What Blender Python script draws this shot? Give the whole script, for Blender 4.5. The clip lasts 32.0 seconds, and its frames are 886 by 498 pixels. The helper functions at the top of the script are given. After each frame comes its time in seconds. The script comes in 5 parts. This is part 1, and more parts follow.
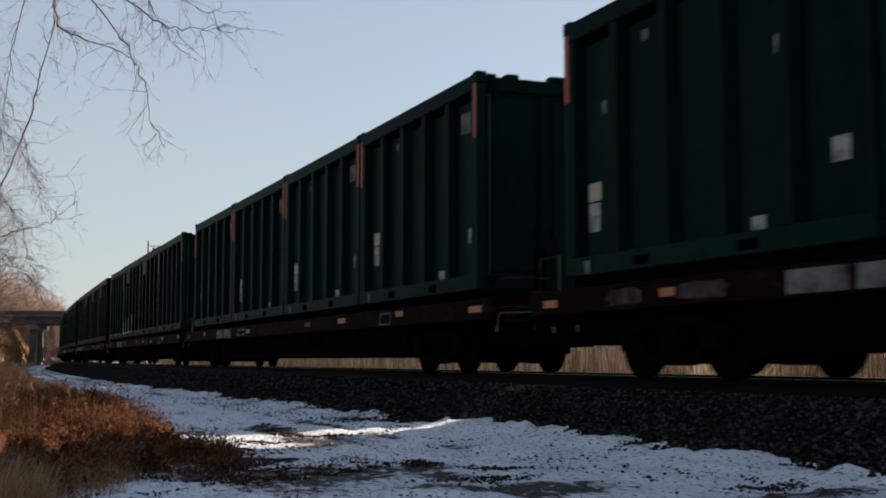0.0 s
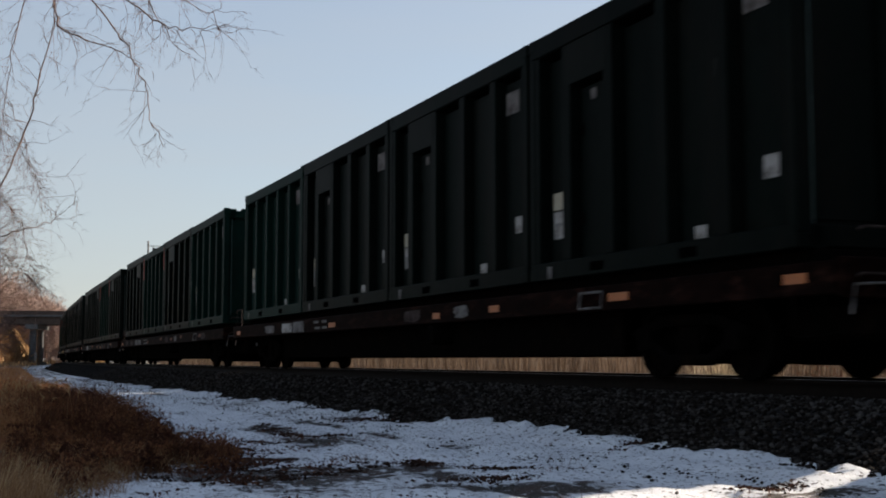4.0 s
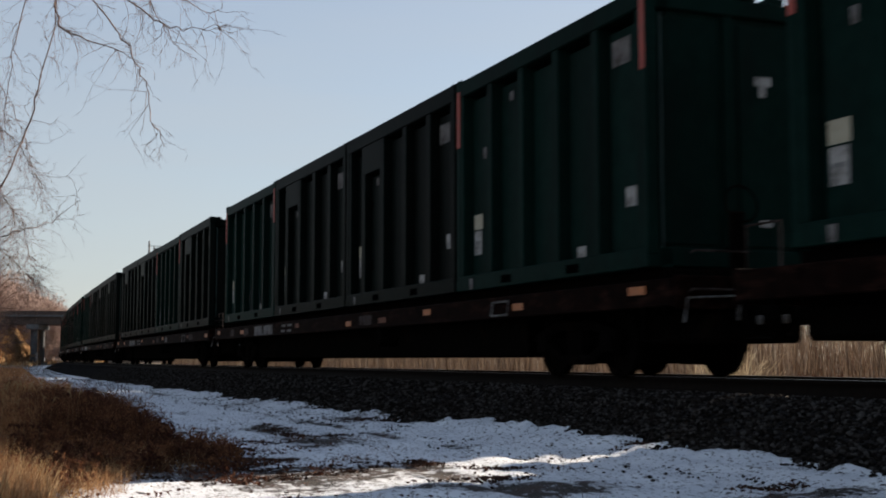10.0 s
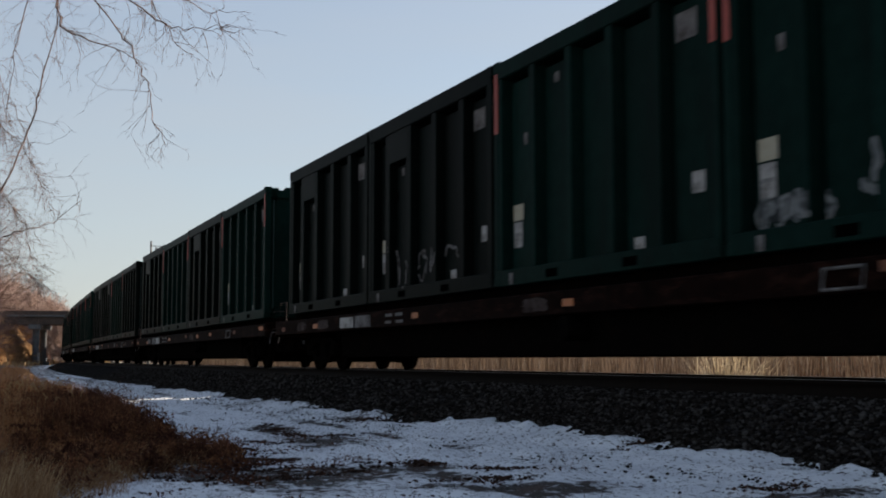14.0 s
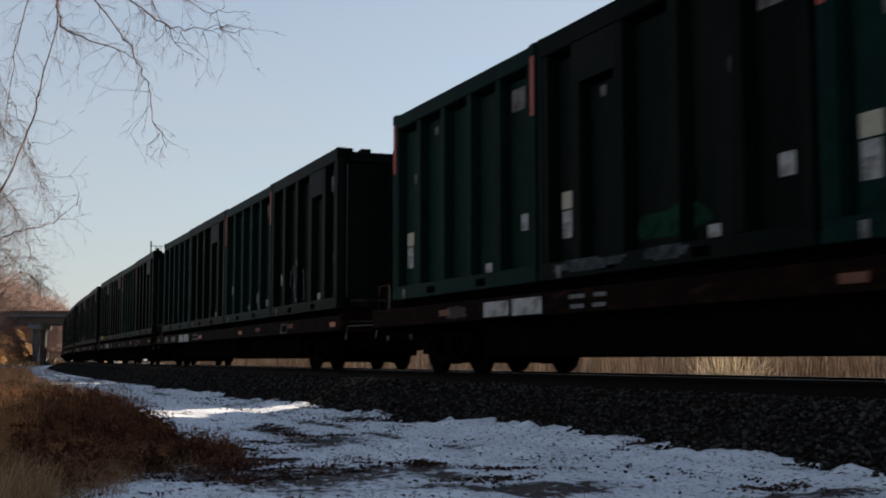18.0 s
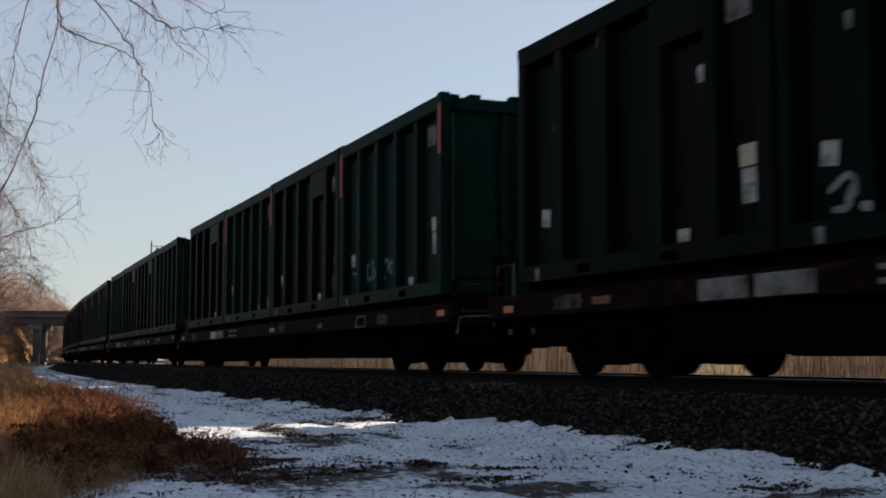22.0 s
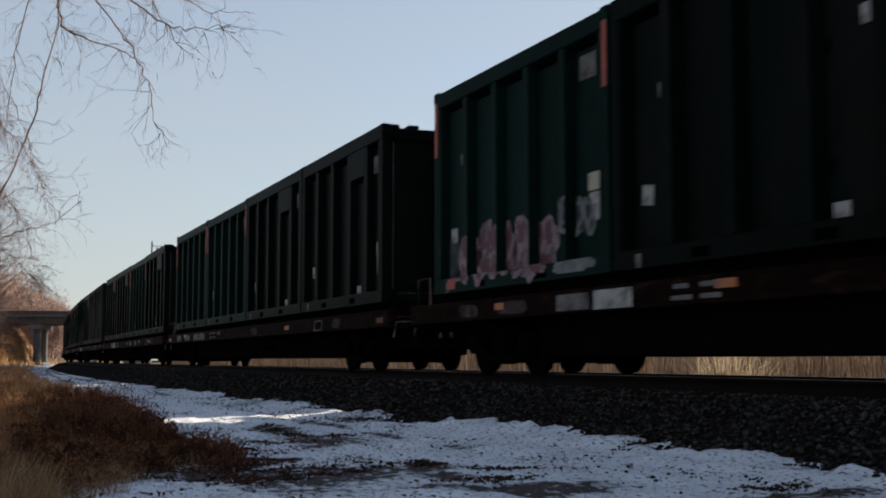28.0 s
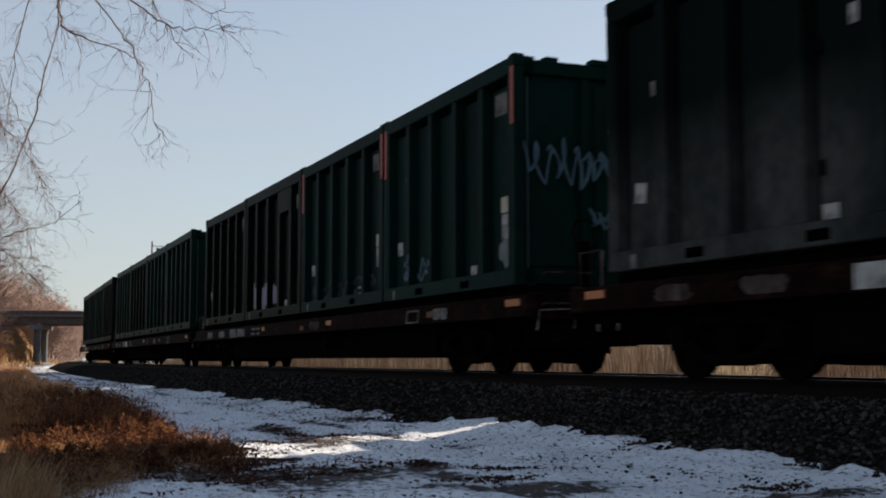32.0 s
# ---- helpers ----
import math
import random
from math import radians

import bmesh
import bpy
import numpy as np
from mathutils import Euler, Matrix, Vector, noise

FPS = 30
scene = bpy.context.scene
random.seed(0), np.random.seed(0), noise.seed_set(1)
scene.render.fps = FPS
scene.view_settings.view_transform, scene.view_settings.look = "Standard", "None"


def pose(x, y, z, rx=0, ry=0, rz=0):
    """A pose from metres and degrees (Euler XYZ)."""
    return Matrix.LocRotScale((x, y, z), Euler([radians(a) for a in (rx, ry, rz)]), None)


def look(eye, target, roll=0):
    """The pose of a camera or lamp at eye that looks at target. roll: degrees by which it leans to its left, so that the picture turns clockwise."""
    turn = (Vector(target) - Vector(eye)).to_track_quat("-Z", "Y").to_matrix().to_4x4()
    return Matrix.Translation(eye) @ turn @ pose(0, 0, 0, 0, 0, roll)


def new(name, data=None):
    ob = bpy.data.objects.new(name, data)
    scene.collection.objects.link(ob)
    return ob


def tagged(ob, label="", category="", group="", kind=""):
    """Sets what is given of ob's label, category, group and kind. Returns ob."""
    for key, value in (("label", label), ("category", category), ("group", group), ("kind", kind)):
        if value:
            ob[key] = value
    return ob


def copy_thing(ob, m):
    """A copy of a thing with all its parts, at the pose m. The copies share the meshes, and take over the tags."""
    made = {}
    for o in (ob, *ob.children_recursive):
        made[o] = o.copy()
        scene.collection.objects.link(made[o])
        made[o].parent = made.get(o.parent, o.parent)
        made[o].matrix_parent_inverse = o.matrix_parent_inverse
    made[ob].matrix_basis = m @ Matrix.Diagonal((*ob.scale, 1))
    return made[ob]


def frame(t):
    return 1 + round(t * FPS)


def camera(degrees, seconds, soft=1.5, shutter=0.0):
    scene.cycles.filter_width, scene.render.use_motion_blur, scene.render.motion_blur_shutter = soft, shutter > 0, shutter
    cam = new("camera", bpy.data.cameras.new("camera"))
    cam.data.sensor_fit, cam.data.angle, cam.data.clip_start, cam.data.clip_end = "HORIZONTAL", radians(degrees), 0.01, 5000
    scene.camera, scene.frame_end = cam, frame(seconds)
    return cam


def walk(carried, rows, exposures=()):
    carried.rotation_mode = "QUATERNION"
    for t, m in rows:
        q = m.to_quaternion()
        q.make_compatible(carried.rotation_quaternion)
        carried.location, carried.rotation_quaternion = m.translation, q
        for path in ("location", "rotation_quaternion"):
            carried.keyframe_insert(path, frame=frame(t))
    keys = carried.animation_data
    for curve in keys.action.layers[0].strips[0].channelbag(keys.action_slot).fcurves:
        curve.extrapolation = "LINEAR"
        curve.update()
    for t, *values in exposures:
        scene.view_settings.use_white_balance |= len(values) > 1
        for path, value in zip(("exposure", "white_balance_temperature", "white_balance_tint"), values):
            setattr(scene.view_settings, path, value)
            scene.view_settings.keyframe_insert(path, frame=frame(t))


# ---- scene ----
# A freight train of container flat cars passes on a gentle curve; the camera stands low beside the snowy track path.
# World: x runs along the track the way the train goes, y across it, z up from the snow path.

# ---------------------------------------------------------------- camera
EYE = Vector((0.0, 0.0, 0.9))
HEADING, TILT = 0.3953, 0.0900
cam = camera(39.63, 32.0, soft=1.9, shutter=0.15)


def view_pose(drift):
    a = HEADING - drift / 2176.0
    way = Vector((-math.cos(a) * math.cos(TILT), math.sin(a) * math.cos(TILT), math.sin(TILT)))
    return look(EYE, EYE + way)


PATH = [(0.0, view_pose(0.0)), (9.3, view_pose(0.3)), (11.0, view_pose(4.3)), (18.0, view_pose(5.0)),
        (25.0, view_pose(6.2)), (32.0, view_pose(6.6))]
walk(cam, PATH)

# ---------------------------------------------------------------- sky, sun, exposure
SUN_EL, SUN_AZ = radians(26.0), radians(-20.5)
world = bpy.data.worlds.new("winter_sky")
scene.world = world
world.use_nodes = True
wn, wl = world.node_tree.nodes, world.node_tree.links
wn.clear()
sky = wn.new("ShaderNodeTexSky")
sky.sky_type, sky.sun_disc = "NISHITA", False
sky.sun_elevation, sky.sun_rotation = SUN_EL, SUN_AZ
sky.air_density, sky.dust_density, sky.ozone_density = 1.0, 0.5, 1.6
back = wn.new("ShaderNodeBackground")
back.inputs["Strength"].default_value = 0.0705
wout = wn.new("ShaderNodeOutputWorld")
# a thin veil of high ice cloud whitens the sky, in faint streaks
wtc, wmap, wno, wrp, veil = (wn.new(k) for k in ("ShaderNodeTexCoord", "ShaderNodeMapping", "ShaderNodeTexNoise", "ShaderNodeMapRange", "ShaderNodeMix"))
wmap.inputs["Rotation"].default_value, wmap.inputs["Scale"].default_value = (0.0, 0.25, 0.4), (1.0, 1.4, 9.0)
wno.inputs["Scale"].default_value, wno.inputs["Detail"].default_value = 2.2, 5.0
wrp.inputs["From Min"].default_value, wrp.inputs["From Max"].default_value = 0.3, 0.75
wrp.inputs["To Min"].default_value, wrp.inputs["To Max"].default_value = 0.46, 0.62
veil.data_type = "RGBA"
veil.inputs[7].default_value = (4.40, 4.62, 4.85, 1)
wl.new(wtc.outputs["Generated"], wmap.inputs[0])
wl.new(wmap.outputs[0], wno.inputs["Vector"])
wl.new(wno.outputs["Fac"], wrp.inputs["Value"])
wsep, wfade, wmul = wn.new("ShaderNodeSeparateXYZ"), wn.new("ShaderNodeMapRange"), wn.new("ShaderNodeMath")
wfade.inputs["From Min"].default_value, wfade.inputs["From Max"].default_value = 0.02, 0.75
wfade.inputs["To Min"].default_value, wfade.inputs["To Max"].default_value = 1.32, 0.30
wmul.operation = "MULTIPLY"
wl.new(wtc.outputs["Generated"], wsep.inputs[0])
wl.new(wsep.outputs["Z"], wfade.inputs["Value"])
wl.new(wrp.outputs[0], wmul.inputs[0])
wl.new(wfade.outputs[0], wmul.inputs[1])
wl.new(wmul.outputs[0], veil.inputs[0])
wl.new(sky.outputs[0], veil.inputs[6])
wl.new(veil.outputs[2], back.inputs[0])
wl.new(back.outputs[0], wout.inputs[0])

sun = new("sun", bpy.data.lights.new("sun", "SUN"))
sun.data.energy, sun.data.angle, sun.data.color = 5.0, radians(0.6), (1.0, 0.86, 0.70)
sun_way = Vector((math.sin(SUN_AZ) * math.cos(SUN_EL), math.cos(SUN_AZ) * math.cos(SUN_EL), math.sin(SUN_EL)))
sun.matrix_basis = look(sun_way * 200, (0, 0, 0))
scene.view_settings.exposure = 0.85


# ---------------------------------------------------------------- materials
def ramp_between(nt, fac, c0, c1, lo=0.3, hi=0.7):
    r = nt.nodes.new("ShaderNodeValToRGB")
    r.color_ramp.elements[0].position, r.color_ramp.elements[1].position = lo, hi
    r.color_ramp.elements[0].color, r.color_ramp.elements[1].color = (*c0, 1), (*c1, 1)
    nt.links.new(fac, r.inputs[0])
    return r.outputs[0]


def noise_fac(nt, scale, detail=4.0, stretch=(1, 1, 1), rough=0.55):
    tc = nt.nodes.new("ShaderNodeTexCoord")
    mp = nt.nodes.new("ShaderNodeMapping")
    mp.inputs["Scale"].default_value = stretch
    n = nt.nodes.new("ShaderNodeTexNoise")
    n.inputs["Scale"].default_value, n.inputs["Detail"].default_value = scale, detail
    n.inputs["Roughness"].default_value = rough
    nt.links.new(tc.outputs["Object"], mp.inputs[0])
    nt.links.new(mp.outputs[0], n.inputs["Vector"])
    return n.outputs["Fac"]


def mixed(nt, fac, a, b):
    m = nt.nodes.new("ShaderNodeMix")
    m.data_type = "RGBA"
    for sock, v in ((m.inputs[0], fac), (m.inputs[6], a), (m.inputs[7], b)):
        if isinstance(v, bpy.types.NodeSocket):
            nt.links.new(v, sock)
        elif isinstance(v, (int, float)):
            sock.default_value = v
        else:
            sock.default_value = (*v, 1)
    return m.outputs[2]


def bumped(nt, bsdf, height, strength=0.4, dist=0.02):
    b = nt.nodes.new("ShaderNodeBump")
    b.inputs["Strength"].default_value, b.inputs["Distance"].default_value = strength, dist
    nt.links.new(height, b.inputs["Height"])
    nt.links.new(b.outputs[0], bsdf.inputs["Normal"])


def blank(name, rough=0.6, metal=0.0, gloss=0.5):
    m = bpy.data.materials.new(name)
    m.use_nodes = True
    b = m.node_tree.nodes["Principled BSDF"]
    b.inputs["Roughness"].default_value, b.inputs["Metallic"].default_value = rough, metal
    b.inputs["Specular IOR Level"].default_value = gloss
    return m, m.node_tree, b


def mat(name, c0, c1, rough=0.6, metal=0.0, grain=12.0, stain=1.2, stain_col=None, stain_lo=0.52, stain_hi=0.72,
        bump=0.25, dist=0.01, stretch=(1, 1, 1), random_amount=0.0, gloss=0.5):
    """A worn surface: grain between two colours, large stains of a third, fine relief."""
    m, nt, b = blank(name, rough, metal, gloss)
    g = noise_fac(nt, grain, 5)
    col = ramp_between(nt, g, c0, c1)
    if stain_col:
        s = ramp_between(nt, noise_fac(nt, stain, 6, stretch, 0.65), (0, 0, 0), (1, 1, 1), stain_lo, stain_hi)
        col = mixed(nt, s, col, stain_col)
    if random_amount:
        info = nt.nodes.new("ShaderNodeObjectInfo")
        hsv = nt.nodes.new("ShaderNodeHueSaturation")
        mr = nt.nodes.new("ShaderNodeMapRange")
        mr.inputs["To Min"].default_value, mr.inputs["To Max"].default_value = 1 - random_amount, 1 + random_amount
        nt.links.new(info.outputs["Random"], mr.inputs["Value"])
        nt.links.new(mr.outputs[0], hsv.inputs["Value"])
        nt.links.new(col, hsv.inputs["Color"])
        col = hsv.outputs[0]
    nt.links.new(col, b.inputs["Base Color"])
    bumped(nt, b, g, bump, dist)
    return m


def island_mat(name, colours, rough=0.8, through_light=0.0, gloss=0.3, patch=None):
    """Blades, twigs and stones: each island takes its own colour out of a ramp."""
    m, nt, b = blank(name, rough, 0.0, gloss)
    geo = nt.nodes.new("ShaderNodeNewGeometry")
    r = nt.nodes.new("ShaderNodeValToRGB")
    r.color_ramp.elements[0].position, r.color_ramp.elements[0].color = 0.0, (*colours[0], 1)
    r.color_ramp.elements[1].position, r.color_ramp.elements[1].color = 1.0, (*colours[-1], 1)
    for i, c in enumerate(colours[1:-1]):
        r.color_ramp.elements.new((i + 1) / (len(colours) - 1)).color = (*c, 1)
    nt.links.new(geo.outputs["Random Per Island"], r.inputs[0])
    col = mixed(nt, ramp_between(nt, noise_fac(nt, 30, 3), (0, 0, 0), (0.35, 0.35, 0.35)), r.outputs[0], colours[0])
    if patch:
        # a darker colour in coarse blotches across the tufts
        col = mixed(nt, ramp_between(nt, noise_fac(nt, 2.1, 5, (0.8, 1, 0.7), 0.6), (0, 0, 0), (0.85, 0.85, 0.85), 0.44, 0.60), col, patch)
    nt.links.new(col, b.inputs["Base Color"])
    if through_light:
        tr = nt.nodes.new("ShaderNodeBsdfTranslucent")
        nt.links.new(col, tr.inputs[0])
        mx = nt.nodes.new("ShaderNodeMixShader")
        mx.inputs[0].default_value = through_light
        out = nt.nodes["Material Output"]
        nt.links.new(b.outputs[0], mx.inputs[1])
        nt.links.new(tr.outputs[0], mx.inputs[2])
        nt.links.new(mx.outputs[0], out.inputs[0])
    return m


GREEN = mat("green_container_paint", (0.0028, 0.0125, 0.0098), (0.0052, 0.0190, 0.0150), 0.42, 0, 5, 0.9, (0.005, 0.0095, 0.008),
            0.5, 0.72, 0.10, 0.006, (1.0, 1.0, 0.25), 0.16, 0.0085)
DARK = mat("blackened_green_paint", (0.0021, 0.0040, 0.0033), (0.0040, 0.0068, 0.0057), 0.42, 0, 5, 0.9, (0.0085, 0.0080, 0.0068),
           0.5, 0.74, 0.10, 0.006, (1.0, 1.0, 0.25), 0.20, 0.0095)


def dusty_graded_paint(name, top, least, pale, deep):
    """Dark green paint under a crust of dust, paler low on the rear two thirds and darker upwards and towards the
    front.
    """
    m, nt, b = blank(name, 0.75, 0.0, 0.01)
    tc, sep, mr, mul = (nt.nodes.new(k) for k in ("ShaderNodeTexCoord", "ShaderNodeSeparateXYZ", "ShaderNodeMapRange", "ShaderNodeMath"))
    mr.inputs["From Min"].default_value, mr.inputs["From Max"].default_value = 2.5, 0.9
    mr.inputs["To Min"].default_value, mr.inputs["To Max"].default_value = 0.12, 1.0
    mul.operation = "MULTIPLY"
    # height gradient: colour palest low down, falling to least at top
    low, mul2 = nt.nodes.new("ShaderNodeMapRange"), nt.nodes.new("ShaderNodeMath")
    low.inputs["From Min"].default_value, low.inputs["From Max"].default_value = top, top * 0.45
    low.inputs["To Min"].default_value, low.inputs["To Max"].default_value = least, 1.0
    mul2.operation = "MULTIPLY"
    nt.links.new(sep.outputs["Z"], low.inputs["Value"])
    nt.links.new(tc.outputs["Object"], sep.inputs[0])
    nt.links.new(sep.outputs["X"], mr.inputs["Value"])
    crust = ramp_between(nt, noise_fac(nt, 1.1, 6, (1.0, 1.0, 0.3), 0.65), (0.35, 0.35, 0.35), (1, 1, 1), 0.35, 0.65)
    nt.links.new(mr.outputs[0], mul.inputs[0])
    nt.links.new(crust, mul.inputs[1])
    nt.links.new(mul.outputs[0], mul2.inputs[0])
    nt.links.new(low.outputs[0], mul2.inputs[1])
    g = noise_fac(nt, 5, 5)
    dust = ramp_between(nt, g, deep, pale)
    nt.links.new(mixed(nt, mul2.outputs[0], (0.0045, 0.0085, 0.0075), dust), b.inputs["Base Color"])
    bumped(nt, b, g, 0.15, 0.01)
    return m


GREY = dusty_graded_paint("dusty_grey_green_paint", 3.3, 0.30, (0.125, 0.106, 0.088), (0.075, 0.063, 0.052))
DULL = dusty_graded_paint("graded_dusty_green_paint", 1.9, 0.0, (0.078, 0.076, 0.069), (0.040, 0.041, 0.038))
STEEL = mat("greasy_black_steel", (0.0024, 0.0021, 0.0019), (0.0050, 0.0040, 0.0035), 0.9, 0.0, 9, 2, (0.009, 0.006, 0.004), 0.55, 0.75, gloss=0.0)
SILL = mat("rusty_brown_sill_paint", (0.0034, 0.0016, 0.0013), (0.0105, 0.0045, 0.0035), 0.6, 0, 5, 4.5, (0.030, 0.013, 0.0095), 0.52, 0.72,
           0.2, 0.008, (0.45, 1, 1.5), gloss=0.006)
RUST = mat("orange_rust", (0.085, 0.027, 0.011), (0.16, 0.050, 0.018), 0.8, 0, 14, 3, (0.06, 0.025, 0.014), 0.5, 0.7)
WHITE = mat("weathered_white_vinyl", (0.30, 0.285, 0.265), (0.44, 0.42, 0.39), 0.6, 0, 9, 5, (0.13, 0.12, 0.11), 0.45, 0.62, 0.1, gloss=0.2)
CREAM = mat("yellowed_vinyl", (0.30, 0.265, 0.18), (0.40, 0.36, 0.26), 0.5, 0, 9, 5, (0.30, 0.26, 0.18), 0.55, 0.75, 0.1)
INK = mat("printed_grey_ink", (0.10, 0.10, 0.10), (0.18, 0.17, 0.16), 0.6, 0, 20)
RED = mat("red_post_paint", (0.24, 0.028, 0.017), (0.36, 0.050, 0.028), 0.6, 0, 12, 3, (0.14, 0.03, 0.02), 0.55, 0.75)
ORANGE = mat("orange_reflector", (0.30, 0.075, 0.012), (0.42, 0.12, 0.022), 0.5, 0, 12, 4, (0.10, 0.035, 0.012), 0.55, 0.75)
YELLOW = mat("yellow_paint", (0.33, 0.20, 0.022), (0.48, 0.31, 0.04), 0.6, 0, 10, 3, (0.25, 0.17, 0.04), 0.5, 0.7)
PALE = mat("faded_grey_white_paint", (0.085, 0.078, 0.074), (0.22, 0.205, 0.195), 0.8, 0, 9, 4, (0.045, 0.036, 0.032), 0.48, 0.65, gloss=0.1)
FADED = mat("faded_brown_white_paint", (0.030, 0.020, 0.017), (0.085, 0.066, 0.060), 0.8, 0, 7, 3, (0.02, 0.012, 0.010), 0.45, 0.62, gloss=0.05)
HAZE = mat("thin_grey_overspray", (0.028, 0.033, 0.034), (0.075, 0.080, 0.080), 0.8, 0, 7, 4, (0.014, 0.018, 0.018), 0.46, 0.62, gloss=0.05)
MOSS = mat("thin_green_overspray", (0.006, 0.026, 0.014), (0.012, 0.042, 0.020), 0.8, 0, 7, 4, (0.005, 0.014, 0.010), 0.46, 0.62, gloss=0.02)
ROSE = mat("pale_pink_spray_paint", (0.17, 0.115, 0.125), (0.32, 0.23, 0.245), 0.8, 0, 7, 4, (0.10, 0.075, 0.08), 0.5, 0.66, gloss=0.05)
PINK = mat("wine_red_spray_paint", (0.055, 0.008, 0.016), (0.095, 0.016, 0.030), 0.6, 0, 8, 3)
SPRAY = mat("white_spray_paint", (0.07, 0.078, 0.078), (0.20, 0.205, 0.20), 0.7, 0, 6, 4, (0.08, 0.09, 0.09), 0.5, 0.7)
BLUE = mat("pale_blue_spray_paint", (0.025, 0.06, 0.082), (0.06, 0.125, 0.16), 0.7, 0, 6, 4, (0.012, 0.028, 0.036), 0.5, 0.7)
LIME = mat("green_spray_paint", (0.025, 0.10, 0.040), (0.06, 0.20, 0.085), 0.6, 0, 6, 4)
PURPLE = mat("faded_violet_spray_paint", (0.12, 0.09, 0.14), (0.20, 0.16, 0.22), 0.6, 0, 6, 4)
RAIL = mat("rusty_rail_steel", (0.005, 0.0034, 0.0027), (0.010, 0.0066, 0.005), 0.8, 0.0, 12, 3, (0.008, 0.006, 0.005), gloss=0.05)
RAILTOP = mat("polished_rail_head", (0.30, 0.29, 0.28), (0.45, 0.44, 0.42), 0.28, 1.0, 20)
TIE = mat("creosoted_wood", (0.030, 0.022, 0.016), (0.065, 0.048, 0.036), 0.9, 0, 8, 3, (0.10, 0.085, 0.07), 0.55, 0.75, 0.5, 0.02,
          (0.2, 1, 1), 0.3)
CONCRETE = mat("stained_concrete", (0.085, 0.088, 0.092), (0.15, 0.152, 0.155), 0.9, 0, 2.5, 0.6, (0.07, 0.07, 0.07), 0.45, 0.7)
GIRDER = mat("brown_girder_paint", (0.055, 0.040, 0.034), (0.090, 0.062, 0.050), 0.8, 0, 1.5, 0.3, (0.035, 0.028, 0.026))
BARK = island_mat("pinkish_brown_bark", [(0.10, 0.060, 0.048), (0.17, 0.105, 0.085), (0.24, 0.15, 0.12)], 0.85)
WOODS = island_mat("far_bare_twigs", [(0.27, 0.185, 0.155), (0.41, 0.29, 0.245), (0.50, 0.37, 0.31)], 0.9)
GRASS = island_mat("dry_golden_grass", [(0.27, 0.145, 0.066), (0.50, 0.32, 0.16), (0.70, 0.52, 0.30), (0.17, 0.080, 0.040)], 0.8, 0.6, gloss=0.1, patch=(0.19, 0.085, 0.042))
TANGLE = island_mat("tangled_brown_grass", [(0.13, 0.060, 0.034), (0.24, 0.115, 0.060), (0.38, 0.22, 0.115), (0.075, 0.034, 0.022)], 0.8, 0.5, gloss=0.1, patch=(0.060, 0.024, 0.017))
RUSSET = island_mat("russet_grass", [(0.34, 0.15, 0.068), (0.58, 0.28, 0.12), (0.74, 0.47, 0.23), (0.22, 0.085, 0.046)], 0.8, 0.6, gloss=0.1, patch=(0.24, 0.095, 0.050))
LEAF = island_mat("withered_leaf", [(0.10, 0.036, 0.022), (0.24, 0.095, 0.046), (0.44, 0.22, 0.095), (0.055, 0.022, 0.016)], 0.8, 0.5, gloss=0.1, patch=(0.050, 0.017, 0.013))
LITTER = island_mat("rotting_leaf", [(0.035, 0.015, 0.011), (0.10, 0.038, 0.024), (0.19, 0.085, 0.045), (0.06, 0.026, 0.018)], 0.8, 0.3, gloss=0.1)
MATTED = island_mat("wet_matted_leaf", [(0.018, 0.011, 0.009), (0.050, 0.026, 0.019), (0.095, 0.048, 0.032), (0.028, 0.020, 0.017)], 0.8, 0.15, gloss=0.1)
CLOD = island_mat("dark_wet_soil_clod", [(0.014, 0.010, 0.009), (0.035, 0.026, 0.021), (0.075, 0.048, 0.034), (0.022, 0.016, 0.014)], 0.9, gloss=0.1)
WEED = island_mat("red_brown_weed", [(0.085, 0.030, 0.020), (0.18, 0.068, 0.038), (0.34, 0.15, 0.070), (0.12, 0.046, 0.030)], 0.8, 0.4, gloss=0.1, patch=(0.045, 0.016, 0.012))
STRAW = island_mat("bleached_straw", [(0.20, 0.15, 0.10), (0.50, 0.40, 0.27), (0.72, 0.60, 0.42), (0.12, 0.085, 0.055)], 0.8, 0.4)
REED = island_mat("tan_reeds", [(0.075, 0.048, 0.032), (0.17, 0.118, 0.083), (0.31, 0.23, 0.168), (0.055, 0.034, 0.022)], 0.8, 0.3)
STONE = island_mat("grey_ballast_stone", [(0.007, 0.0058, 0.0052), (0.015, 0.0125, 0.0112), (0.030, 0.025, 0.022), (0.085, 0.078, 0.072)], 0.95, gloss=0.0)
SNOWMAT = mat("clean_snow", (0.78, 0.80, 0.82), (0.86, 0.87, 0.88), 0.7, 0, 18, 2, None, bump=0.4, dist=0.03)


